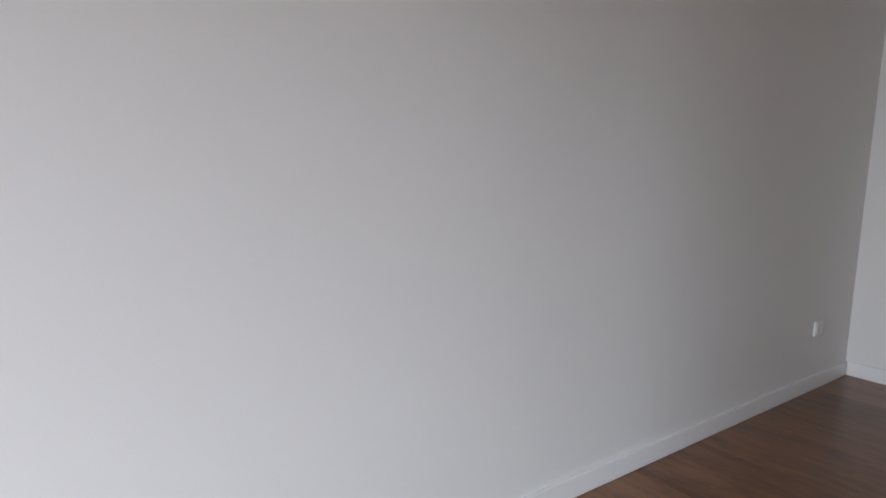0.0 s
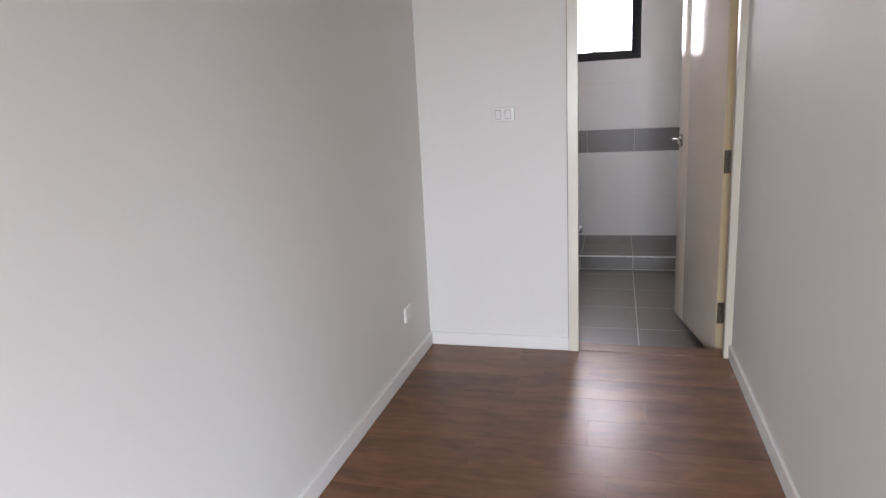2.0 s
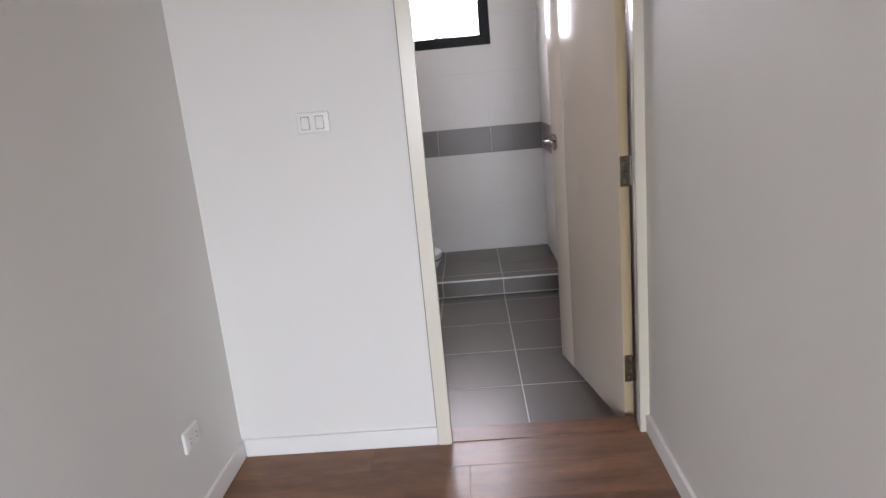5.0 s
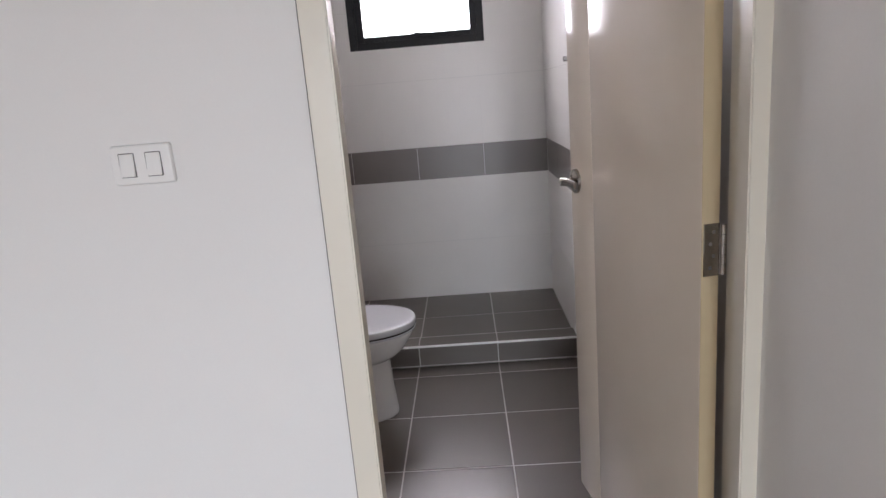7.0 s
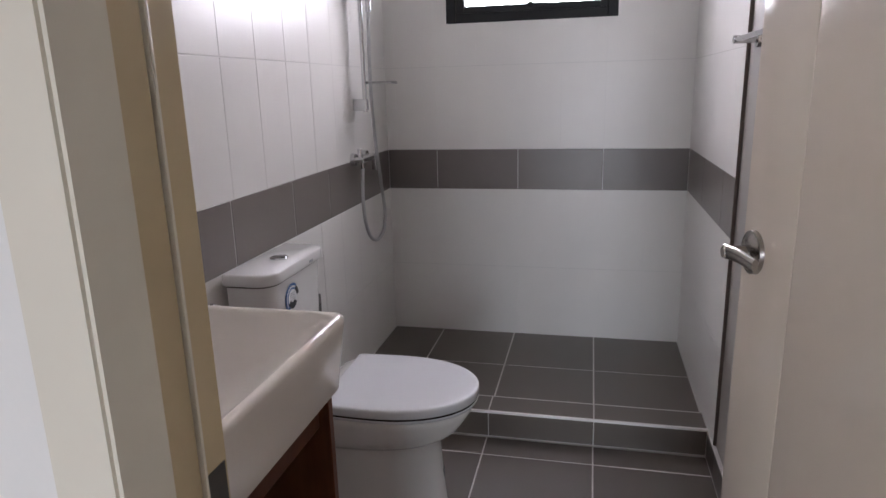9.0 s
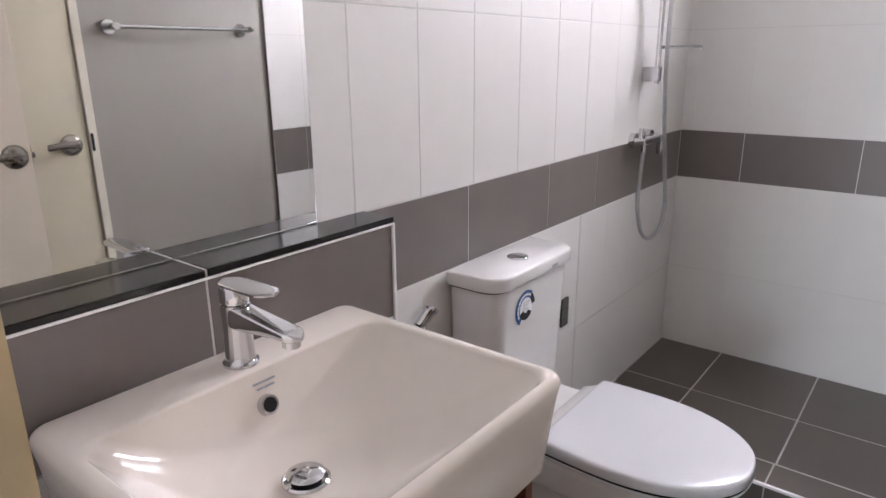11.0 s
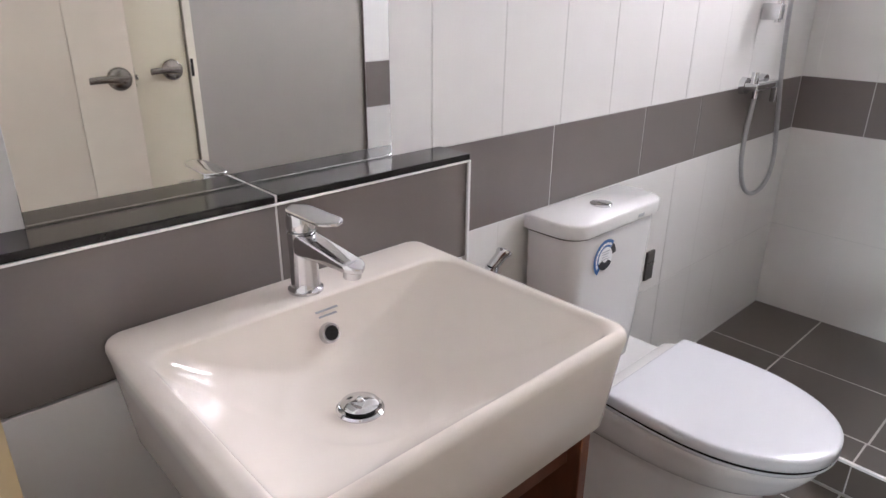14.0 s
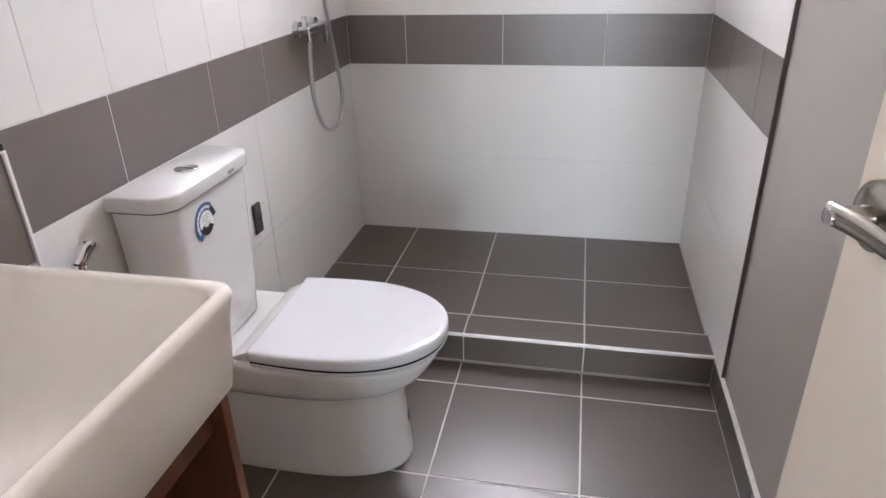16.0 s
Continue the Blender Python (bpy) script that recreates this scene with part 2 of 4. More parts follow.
def tube(name, points, radius, material, parent=None, res=10, label=""):
    """A bent pipe along points, as a mesh."""
    pts = [Vector(p) for p in points]
    fine = []
    for i in range(len(pts) - 1):
        p0, p1, p2, p3 = pts[max(i - 1, 0)], pts[i], pts[i + 1], pts[min(i + 2, len(pts) - 1)]
        for k in range(res):
            t = k / res
            fine.append(0.5 * ((2 * p1) + (p2 - p0) * t + (2 * p0 - 5 * p1 + 4 * p2 - p3) * t * t + (3 * p1 - p0 - 3 * p2 + p3) * t ** 3))
    fine.append(pts[-1])
    rings, up = [], Vector((0.31, 0.2, 0.93)).normalized()
    for i, p in enumerate(fine):
        d = (fine[min(i + 1, len(fine) - 1)] - fine[max(i - 1, 0)]).normalized()
        u = (up - up.dot(d) * d).normalized()
        up, w = u, d.cross(u)
        rings.append([p + radius * (math.cos(a) * u + math.sin(a) * w) for a in (2 * math.pi * j / 12 for j in range(12))])
    return part(name, loft(bmesh.new(), rings, True, True), material, parent, label, angle=60)


# ---- the plan, in metres ----
XW, XR = -1.414, 0.047          # side walls of the passage
XL, XS, XG = -1.388, 0.050, 0.061   # bathroom: left tiles, shower's right tiles, grey wall
YP, YB, YC = 0.157, 2.850, 1.960    # bathroom face of the partition, back tiles, shower step
ZF, ZS, ZB0, ZB1 = 0.098, 0.088, 0.838, 1.032   # bedroom floor, shower floor, dark band
ZC = 0.108                       # top of the shower's kerb
YG = 1.862                       # end of the grey wall
TOP = 2.62
T = 0.009                        # tile thickness
YE = -2.13                       # end of the passage's right wall

# ---- walls, ceilings, floors ----
wall_left = structure("wall_left", (XW - 0.12, XW, -6.6, 0.0, -0.05, TOP), M_PAINT, "off-white painted bedroom wall with white skirting", "wall")
structure("wall_right_passage", (XR, XR + 0.16, YE, 0.0, -0.05, TOP), M_PAINT, "off-white painted side wall of the passage", "wall")
# added strip, slightly proud: its edge stands for the lighter wall past the corner
structure("wall_right_edge_strip", (XR - 0.005, XR, YE, -1.98, -0.05, TOP), M_PAINT, "off-white strip added to mark the end of the passage wall", "wall")
structure("wall_return", (XR + 0.16, 2.6, YE, YE + 0.14, -0.05, TOP), M_PAINT, "off-white painted bedroom wall facing the window", "wall")


def wall_with_opening(name, x0, x1, y0, y1, z0, z1, a0, a1, b0, b1, axis, material, label):
    """A wall with one rectangular opening: a along the wall, b upwards."""
    bm = bmesh.new()
    for p, q, u, v in ((None, a0, z0, z1), (a1, None, z0, z1), (a0, a1, z0, b0), (a0, a1, b1, z1)):
        lo, hi = (x0, x1) if axis == 0 else (y0, y1)
        lo, hi = lo if p is None else p, hi if q is None else q
        if hi - lo < 1e-4 or v - u < 1e-4:
            continue
        add_box(bm, *((lo, hi, y0, y1) if axis == 0 else (x0, x1, lo, hi)), u, v)
    return tagged(part(name, bm, material, smooth=False), label, "wall", kind="structure")


wall_with_opening("wall_partition", XW - 0.12, XR + 0.16, 0.0, YP - T, -0.06, TOP, -0.694, 0.051, -0.06, 2.16, 0, M_PAINT, "off-white painted partition wall with the bathroom doorway")
wall_with_opening("wall_bedroom_window", 2.6, 2.72, -6.72, YE + 0.14, -0.05, TOP, -5.90, -2.80, 0.30, 2.30, 1, M_PAINT, "off-white painted bedroom wall with a wide window opening")
wall_with_opening("wall_bedroom_far", XW - 0.12, 2.6, -6.72, -6.6, -0.05, TOP, -1.40, 0.80, 0.25, 2.30, 0, M_PAINT, "off-white painted far bedroom wall, unseen, with an added window opening")
wall_bl = structure("wall_bathroom_left", (XL - 0.13, XL - 0.001, YP - T, YB + 0.13, -0.06, TOP), M_WGROUT, "white-tiled bathroom wall with a dark taupe tile band", "wall")
wall_bb = wall_with_opening("wall_bathroom_back", XL - T, XS + 0.16, YB + 0.001, YB + 0.15, -0.06, TOP, -1.078, -0.286, 1.618, 2.32, 0, M_WGROUT, "white-tiled shower wall with a high window and taupe band")
wall_sr = structure("wall_shower_right", (XS + 0.001, XS + 0.16, YG, YB + T, -0.06, TOP), M_WGROUT, "white-tiled shower side wall with a dark band", "wall")
wall_with_opening("wall_grey", XG, XG + 0.10, YP - T, YG, -0.06, TOP, 0.33, 1.118, 0.0, 2.14, 1, M_GREY, "grey painted bathroom wall with a closed door")
structure("shower_wall_edge_trim", (XS + 0.0005, XG, YG - 0.004, YG - 0.0005, 0.01, TOP), M_DARKTRIM, "dark brown trim on the edge of the shower tiles", "trim")
structure("ceiling", (XW - 0.12, 2.72, -6.72, 0.0, TOP, TOP + 0.1), M_CEIL, "plain white bedroom ceiling", "ceiling")
structure("ceiling_bathroom", (XL - 0.13, XG + 0.1, 0.0, YB + 0.15, 2.50, 2.60), M_CEIL, "plain white bathroom ceiling", "ceiling")
structure("wall_behind_closed_door", (XG + 0.10, XG + 0.14, 0.2, 1.3, -0.05, TOP), M_PAINT, "off-white wall behind the closed door", "wall")
floor_bedroom = structure("floor_bedroom", (XW - 0.12, 2.72, -6.72, 0.0, -0.06, ZF - 0.009), M_DARK, "brown wood-laminate bedroom floor", "floor")
floor_bathroom = structure("floor_bathroom", (XL - 0.13, XG + 0.1, 0.10, YC, -0.06, -0.0009), M_GROUT, "dark taupe tiled bathroom floor with pale grout", "floor")
shower_floor = structure("shower_floor", (XL - T, XS + T, YC + 0.012, YB + T, -0.06, ZS - 0.0007), M_GROUT, "raised shower floor of dark taupe tiles", "floor")

# wooden door sill between the two floors
structure("door_sill", (-0.650, 0.015, -0.004, 0.10, -0.05, ZF + 0.003), M_PLANK, "brown wooden sill in the bathroom doorway", "sill", 0.003)

# skirting boards
for nm, d in (("baseboard_left", (XW, XW + 0.013, -6.6, -0.013, ZF, ZF + 0.068)), ("baseboard_partition", (XW + 0.013, -0.699, -0.013, 0.0, ZF, ZF + 0.068)),
              ("baseboard_right", (XR - 0.013, XR, YE, -0.013, ZF, ZF + 0.068)), ("baseboard_return", (XR, 2.6, YE - 0.013, YE, ZF, ZF + 0.068))):
    structure(nm, d, M_SKIRT, "white painted skirting board along the wall", "baseboard", 0.004)

# ---- door frame and door of the bathroom ----
frame_ob = tagged(empty("door_frame", (-0.32, 0.08, ZF)), "cream painted wooden door frame of the bathroom", "door frame", kind="structure")


def jamb(side, lining):
    """A rebated jamb; side -1 left, 1 right. The front strip, or the lining behind it."""
    bm = bmesh.new()
    xo, xi, xm, xr = (-0.698, -0.651, -0.682, -0.690) if side < 0 else (0.0535, 0.016, 0.044, 0.050)
    if lining:
        prof = [(xo, 0.0365), (xm, 0.0365), (xm, 0.105), (xr, 0.105), (xr, 0.153), (xo, 0.153)]
    else:
        prof = [(xo, -0.014), (xi, -0.014), (xi, 0.036), (xo, 0.036)]
    lo, hi = [[bm.verts.new((x, y, z)) for x, y in prof] for z in (0.0, 2.10)]
    n = len(prof)
    for i in range(n):
        bm.faces.new((lo[i], lo[(i + 1) % n], hi[(i + 1) % n], hi[i]))
    bm.faces.new(lo[::-1]), bm.faces.new(hi)
    bmesh.ops.bevel(bm, geom=[e for e in bm.edges if abs(e.verts[0].co.z - e.verts[1].co.z) > 1], offset=0.003, segments=2, affect="EDGES")
    return bm


for side in (-1, 1):
    part("jamb", jamb(side, False), M_CREAM, frame_ob)
    # left lining carries its shade in the darker colour, right one stays pale
    part("lining", jamb(side, True), M_LINING if side < 0 else M_CREAM, frame_ob, "cream lining of the frame, darker yellow for its shade" if side < 0 else "")
box("wall_joint", (-0.7008, -0.6975, -0.006, -0.001, ZF + 0.068, 2.10), M_GAP, frame_ob, label="thin grey crack beside the frame")
# thin pale bead that stands for window light on the rebate's corner
box("rebate_edge_highlight", (-0.6895, -0.6797, 0.1054, 0.1090, 0.0, 2.10), M_CREAM, frame_ob, 0.0015, label="pale cream strip for the lit corner of the rebate")
box("head", (-0.698, 0.0535, -0.014, 0.153, 2.10, 2.15), M_CREAM, frame_ob, 0.003)
strike = box("strike_plate", (-0.6898, -0.6885, 0.120, 0.146, 0.965, 1.025), M_PLATE, frame_ob, 0.0006, label="small steel strike plate")


def lever_set(parent, m, side=1, key=True):
    """A lever handle: rosette, neck, lever. Local x along the leaf to its hinge, y out of the leaf, z up."""
    bm = bmesh.new()
    add_cyl(bm, (0, 0, 0), (0, 0.007, 0), 0.036, 0.035, 40)
    add_cyl(bm, (0, 0.007, 0), (0, 0.012, 0), 0.031, 0.022, 40)
    bm.transform(m)
    h = part("handle", bm, M_STEEL, parent, "brushed steel lever handle with a round rosette")
    bm = bmesh.new()
    add_cyl(bm, (0, 0.012, 0), (0, 0.042, 0), 0.0115, 0.0105, 24)
    bm.transform(m)
    part("neck", bm, M_STEEL, h)
    rings = []
    for i in range(11):
        t = i / 10
        x = -0.012 + 0.098 * t
        w, hh = 0.011 - 0.004 * t, 0.0125 - 0.002 * t
        rings.append([(x, 0.042 - 0.006 * t * t + w * 0.7 * math.cos(a), hh * math.sin(a) + 0.004 * math.sin(3 * t)) for a in (2 * math.pi * k / 14 for k in range(14))])
    bm = loft(bmesh.new(), rings, True, True)
    bm.transform(m)
    part("lever", bm, M_STEEL, h, angle=55)
    if key:
        bm = add_cyl(bmesh.new(), (0, 0.041, 0), (0, 0.051, 0), 0.0085, 0.0075, 20)
        bm.transform(m)
        part("lock_button", bm, M_CHROME, h)
    return h


ANG = 10.9
DM = Matrix.Translation((0.034, 0.152, 0)) @ Matrix.Rotation(radians(ANG), 4, "Z")   # local y runs from the hinge to the free edge
door = tagged(empty("bathroom_door", (0.034, 0.152, 0.03)), "cream painted flush bathroom door standing open against the side wall", "door")
DZ0, DZ1, DW, DT = 0.040, 2.075, 0.710, 0.038
bm = bmesh.new()
add_box(bm, -DT, 0, 0.0, DW - 0.166, DZ0, DZ1, 0.002, 2)
add_box(bm, -DT, 0, DW - 0.164, DW, DZ0, DZ1, 0.002, 2)
add_box(bm, -DT + 0.004, -0.004, DW - 0.18, DW - 0.15, DZ0 + 0.004, DZ1 - 0.004)
bm.transform(DM)
leaf = part("leaf", bm, M_LEAF, door)
bm = add_box(bmesh.new(), -DT + 0.001, -0.001, -0.0016, 0.0006, DZ0, DZ1)
bm.transform(DM)
part("hinge_edge", bm, M_LINING, door, "yellowish cream edge of the door")
LZ = 1.060
lever_set(door, DM @ Matrix.Translation((-DT, DW - 0.044, LZ)) @ Matrix(((0, -1, 0, 0), (-1, 0, 0, 0), (0, 0, 1, 0), (0, 0, 0, 1))))
lever_set(door, DM @ Matrix.Translation((0.0, DW - 0.044, LZ)) @ Matrix(((0, 1, 0, 0), (-1, 0, 0, 0), (0, 0, 1, 0), (0, 0, 0, 1))))
bm = add_box(bmesh.new(), -DT * 0.5 - 0.012, -DT * 0.5 + 0.012, DW - 0.0002, DW + 0.002, LZ - 0.03, LZ + 0.03, 0.0006)
add_box(bm, -DT * 0.5 - 0.007, -DT * 0.5 + 0.007, DW, DW + 0.011, LZ - 0.008, LZ + 0.008, 0.002)
bm.transform(DM)
part("latch", bm, M_STEEL, door, "steel latch bolt and plate")
for hz in (0.268, 1.000, 1.80):
    bm = bmesh.new()
    add_box(bm, -DT + 0.004, 0.0, -0.0035, -0.0012, hz - 0.053, hz + 0.053, 0.0008)
    bm.transform(DM)
    hg = part("hinge", bm, M_STEEL, door, "steel butt hinge with four screws")
    bm = bmesh.new()
    for k in range(5):
        add_cyl(bm, (0.006, -0.006, hz - 0.05 + 0.0202 * k), (0.006, -0.006, hz - 0.05 + 0.0202 * k + 0.019), 0.0062, n=16)
    bm.transform(DM)
    part("barrel", bm, M_STEEL, hg)
    for k in range(4):
        bm = bmesh.new()
        zc = hz - 0.036 + 0.024 * k
        add_cyl(bm, (-0.020 + 0.007 * (k % 2), -0.0033, zc), (-0.020 + 0.007 * (k % 2), -0.0045, zc), 0.0042, 0.0030, 14)
        bm.transform(DM)
        part("screw", bm, M_GAP, hg)

# ---- closed door in the grey wall ----
d2 = tagged(empty("closed_door", (XG, 0.71, 0.0)), "cream painted closed door in the grey wall with a lever handle", "door")
box("leaf", (XG - 0.004, XG + 0.03, 0.352, 1.090, 0.02, 2.10), M_SHUT, d2, 0.003)
for nm, d in (("jamb", (XG - 0.012, XG + 0.06, 0.325, 0.349, 0.0, 2.14)), ("jamb", (XG - 0.012, XG + 0.06, 1.094, 1.122, 0.0, 2.14)), ("head", (XG - 0.012, XG + 0.06, 0.349, 1.094, 2.104, 2.14))):
    box(nm, d, M_CREAM, d2, 0.003)
lever_set(d2, Matrix.Translation((XG - 0.004, 1.034, 1.056)) @ Matrix(((0, -1, 0, 0), (-1, 0, 0, 0), (0, 0, 1, 0), (0, 0, 0, 1))))
box("strike_plate", (XG - 0.0135, XG - 0.0115, 1.098, 1.108, 1.030, 1.090), M_DARK, d2, 0.0005, label="dark strike plate on the jamb")

# ---- switch and socket ----
sw = tagged(empty("light_switch", (-0.995, -0.004, 1.262)), "white double rocker light switch plate on the wall", "switch")
part("plate", loft(bmesh.new(), [[(x, y, z) for x, z, y in rrect(-0.995, 1.262, 0.0525 - i, 0.034 - i, 0.006, yy, 6)] for i, yy in ((0, -0.0005), (0, -0.006), (0.002, -0.009), (0.006, -0.0098))], False, True), M_SWITCH, sw)
for sx in (-0.0245, 0.0215):
    cx = -0.995 + sx
    part("rocker_gap", loft(bmesh.new(), [[(x, y, z) for x, z, y in rrect(cx, 1.262, 0.0137, 0.0207, 0.002, yy, 4)] for yy in (-0.009, -0.0102)], False, True), M_GAP, sw, "thin shadow gap")
    bm = add_box(bmesh.new(), cx - 0.0125, cx + 0.0125, -0.0128, -0.0095, 1.262 - 0.0193, 1.262 + 0.0193, 0.0015, 2)
    for v in bm.verts:
        v.co.y += 0.0016 * (v.co.z - 1.262) / 0.019
    part("rocker", bm, M_SWITCH, sw)
so = tagged(empty("wall_socket", (XW, -0.360, 0.382)), "white double wall socket above the skirting", "socket")
part("plate", loft(bmesh.new(), [[(x, y, z) for y, z, x in rrect(-0.360, 0.382, 0.047 - i, 0.034 - i, 0.006, xx, 6)] for i, xx in ((0, XW + 0.0005), (0, XW + 0.007), (0.002, XW + 0.0095), (0.006, XW + 0.0105))], False, True), M_SWITCH, so)
for sy in (-0.021, 0.021):
    part("outlet", loft(bmesh.new(), [[(x, y, z) for y, z, x in rrect(-0.360 + sy, 0.382, 0.016 - i, 0.022 - i, 0.004, xx, 5)] for i, xx in ((0, XW + 0.0095), (0, XW + 0.0118), (0.001, XW + 0.0124))], False, True), M_SWITCH, so)
    for sz in (-0.008, 0.008):
        box("slot", (XW + 0.0122, XW + 0.0128, -0.360 + sy - 0.0035, -0.360 + sy + 0.0035, 0.382 + sz - 0.0012, 0.382 + sz + 0.0012), M_DARK, so)

# ---- bathroom window ----
win = tagged(empty("window_1", (-0.684, YB + 0.03, 1.62)), "black aluminium bathroom window with bright sky outside", "window", kind="structure")
WX0, WX1, WZ0, WZ1 = -1.075, -0.289, 1.621, 2.318
for nm, d in (("window_frame", (WX0, WX0 + 0.045, YB - 0.002, YB + 0.075, WZ0, WZ1)), ("window_frame", (WX1 - 0.045, WX1, YB - 0.002, YB + 0.075, WZ0, WZ1)),
              ("window_frame", (WX0 + 0.045, WX1 - 0.045, YB - 0.002, YB + 0.075, WZ0, WZ0 + 0.042)), ("window_frame", (WX0 + 0.045, WX1 - 0.045, YB - 0.002, YB + 0.075, WZ1 - 0.042, WZ1)),
              ("sash", (WX0 + 0.045, WX0 + 0.085, YB + 0.008, YB + 0.055, WZ0 + 0.042, WZ1 - 0.042)), ("sash", (WX1 - 0.078, WX1 - 0.045, YB + 0.008, YB + 0.055, WZ0 + 0.042, WZ1 - 0.042)),
              ("sash", (WX0 + 0.085, WX1 - 0.078, YB + 0.008, YB + 0.055, WZ0 + 0.042, WZ0 + 0.072)), ("sash", (WX0 + 0.085, WX1 - 0.078, YB + 0.008, YB + 0.055, WZ1 - 0.072, WZ1 - 0.042))):
    box(nm, d, M_BLACK, win, 0.003)
latch = add_box(bmesh.new(), -0.70, -0.60, YB + 0.0, YB + 0.018, WZ0 + 0.058, WZ0 + 0.074, 0.004, 2)
add_box(latch, -0.69, -0.665, YB - 0.012, YB + 0.004, WZ0 + 0.056, WZ0 + 0.079, 0.004, 2)
part("latch", latch, M_BLACK, win)
pane = box("pane", (WX0 + 0.08, WX1 - 0.073, YB + 0.028, YB + 0.033, WZ0 + 0.066, WZ1 - 0.066), M_GLASS, win)
pane.visible_shadow = False

# sky outside the two windows
bm = bmesh.new()
add_box(bm, -3.2, 1.8, YB + 0.9, YB + 0.91, 0.6, 4.2)
tagged(part("backdrop_sky", bm, M_SKY, smooth=False), "bright overcast sky outside the bathroom window", "sky", kind="structure")

# ---- ledge behind the basin, mirror ----
LX, LY1 = -1.307, 0.983
LT = 1.037          # top of the granite
ledge = tagged(empty("ledge", (-1.35, 0.57, 0.0)), "tiled ledge with a polished black granite top behind the basin", "ledge", kind="structure")
box("core", (XL - T, LX - T, YP, LY1 - T, 0.0, LT - 0.014), M_GROUT, ledge)
for y0, y1 in ((YP, 0.579), (0.583, LY1 + 0.002)):
    box("granite_slab", (XL + 0.001, LX + 0.003, y0, y1, LT - 0.012, LT), M_GRAN, ledge, 0.002)
box("slab_joint", (XL + 0.001, LX + 0.001, 0.578, 0.584, LT - 0.0115, LT - 0.001), M_GROUT, ledge)
box("edge_trim", (LX - 0.008, LX + 0.004, YP, LY1 + 0.003, LT - 0.0160, LT - 0.0122), M_TRIM, ledge, 0.001, label="white strip under the granite")
box("tile_joint", (LX - T, LX - 0.0008, 0.5788, 0.5832, 0.0, LT - 0.0165), M_GROUT, ledge)
box("edge_trim", (LX - 0.008, LX + 0.004, LY1 - 0.002, LY1 + 0.004, 0.0, LT - 0.0122), M_TRIM, ledge, 0.001, label="white corner strip")
for y0, y1 in ((YP + 0.001, 0.579), (0.583, LY1 - 0.003)):
    box("tile", (LX - T, LX, y0, y1, 0.832, LT - 0.0165), M_DTILE, ledge, 0.001)
    box("tile", (LX - T, LX, y0, y1, 0.434, 0.828), M_WTILE, ledge, 0.001)
    box("tile", (LX - T, LX, y0, y1, 0.004, 0.430), M_WTILE, ledge, 0.001)
for z0, z1, m in ((0.832, LT - 0.0145, M_DTILE), (0.434, 0.828, M_WTILE), (0.004, 0.430, M_WTILE)):
    box("tile", (XL, LX - 0.009, LY1 - T, LY1, z0, z1), m, ledge, 0.001)

mirror = tagged(empty("mirror", (-1.385, 0.567, LT)), "frameless wall mirror standing on the black granite ledge", "mirror")
box("glass", (XL + 0.0005, XL + 0.0055, 0.275, 0.861, LT + 0.003, 1.88), M_MIRROR, mirror, 0.0008)
box("bottom_bead", (XL + 0.0005, XL + 0.0075, 0.275, 0.861, LT + 0.0005, LT + 0.0030), M_CHROME, mirror)

# ---- washbasin ----
BX0, BX1, BY0, BY1, BZ0, BZ1 = -1.307, -0.853, 0.313, 0.850, 0.742, 0.904
bcx, bcy, bhx, bhy = (BX0 + BX1) / 2, (BY0 + BY1) / 2, (BX1 - BX0) / 2, (BY1 - BY0) / 2
basin = tagged(empty("washbasin", (bcx, bcy, BZ0)), "white rectangular ceramic washbasin with soft bowl on a wooden vanity", "washbasin")
rings = []
for ins, z, r in ((0.055, BZ0, 0.03), (0.020, BZ0 + 0.004, 0.03), (0.014, BZ0 + 0.012, 0.03), (0.003, BZ1 - 0.035, 0.027), (0.0, BZ1 - 0.016, 0.025), (0.0012, BZ1 - 0.009, 0.024), (0.0038, BZ1 - 0.0042, 0.023), (0.0075, BZ1 - 0.0012, 0.021), (0.0115, BZ1, 0.019)):
    rings.append(rrect(bcx, bcy, bhx - ins, bhy - ins, r, z))
ix0, ix1, iy0, iy1 = BX0 + 0.095, BX1 - 0.016, BY0 + 0.024, BY1 - 0.024
dx, dy = -1.085, 0.561


def bowl_ring(x0, x1, y0, y1, r, z):
    return rrect((x0 + x1) / 2, (y0 + y1) / 2, (x1 - x0) / 2, (y1 - y0) / 2, r, z)


rings.append(bowl_ring(ix0 - 0.008, ix1 + 0.003, iy0 - 0.004, iy1 + 0.004, 0.03, BZ1 - 0.0008))
rings.append(bowl_ring(ix0, ix1, iy0, iy1, 0.035, BZ1 - 0.004))
for k in range(1, 53):
    t = 0.95 * (k / 52) ** 1.35
    dep, r = 0.0952 * (1 - (1 - t) ** 2.8), 0.036 + 0.15 * t ** 1.3
    q = dep / 0.0985
    tf, tb, ts = 0.35 * q ** 1.25 + 0.65 * t ** 1.15, 0.5 * t ** 1.8 + 0.5 * t ** 5, 0.35 * q ** 1.15 + 0.65 * t ** 1.05
    x0, x1 = ix0 + (dx - 0.022 - ix0) * tb, ix1 + (dx + 0.022 - ix1) * tf
    y0, y1 = iy0 + (dy - 0.022 - iy0) * ts, iy1 + (dy + 0.022 - iy1) * ts
    rings.append(bowl_ring(x0, x1, y0, y1, r, BZ1 - 0.004 - 1.17 * dep))
rings.append(bowl_ring(dx - 0.022, dx + 0.022, dy - 0.022, dy + 0.022, 0.022, BZ1 - 0.115))
rings.append(bowl_ring(dx - 0.020, dx + 0.020, dy - 0.020, dy + 0.020, 0.020, BZ1 - 0.127))
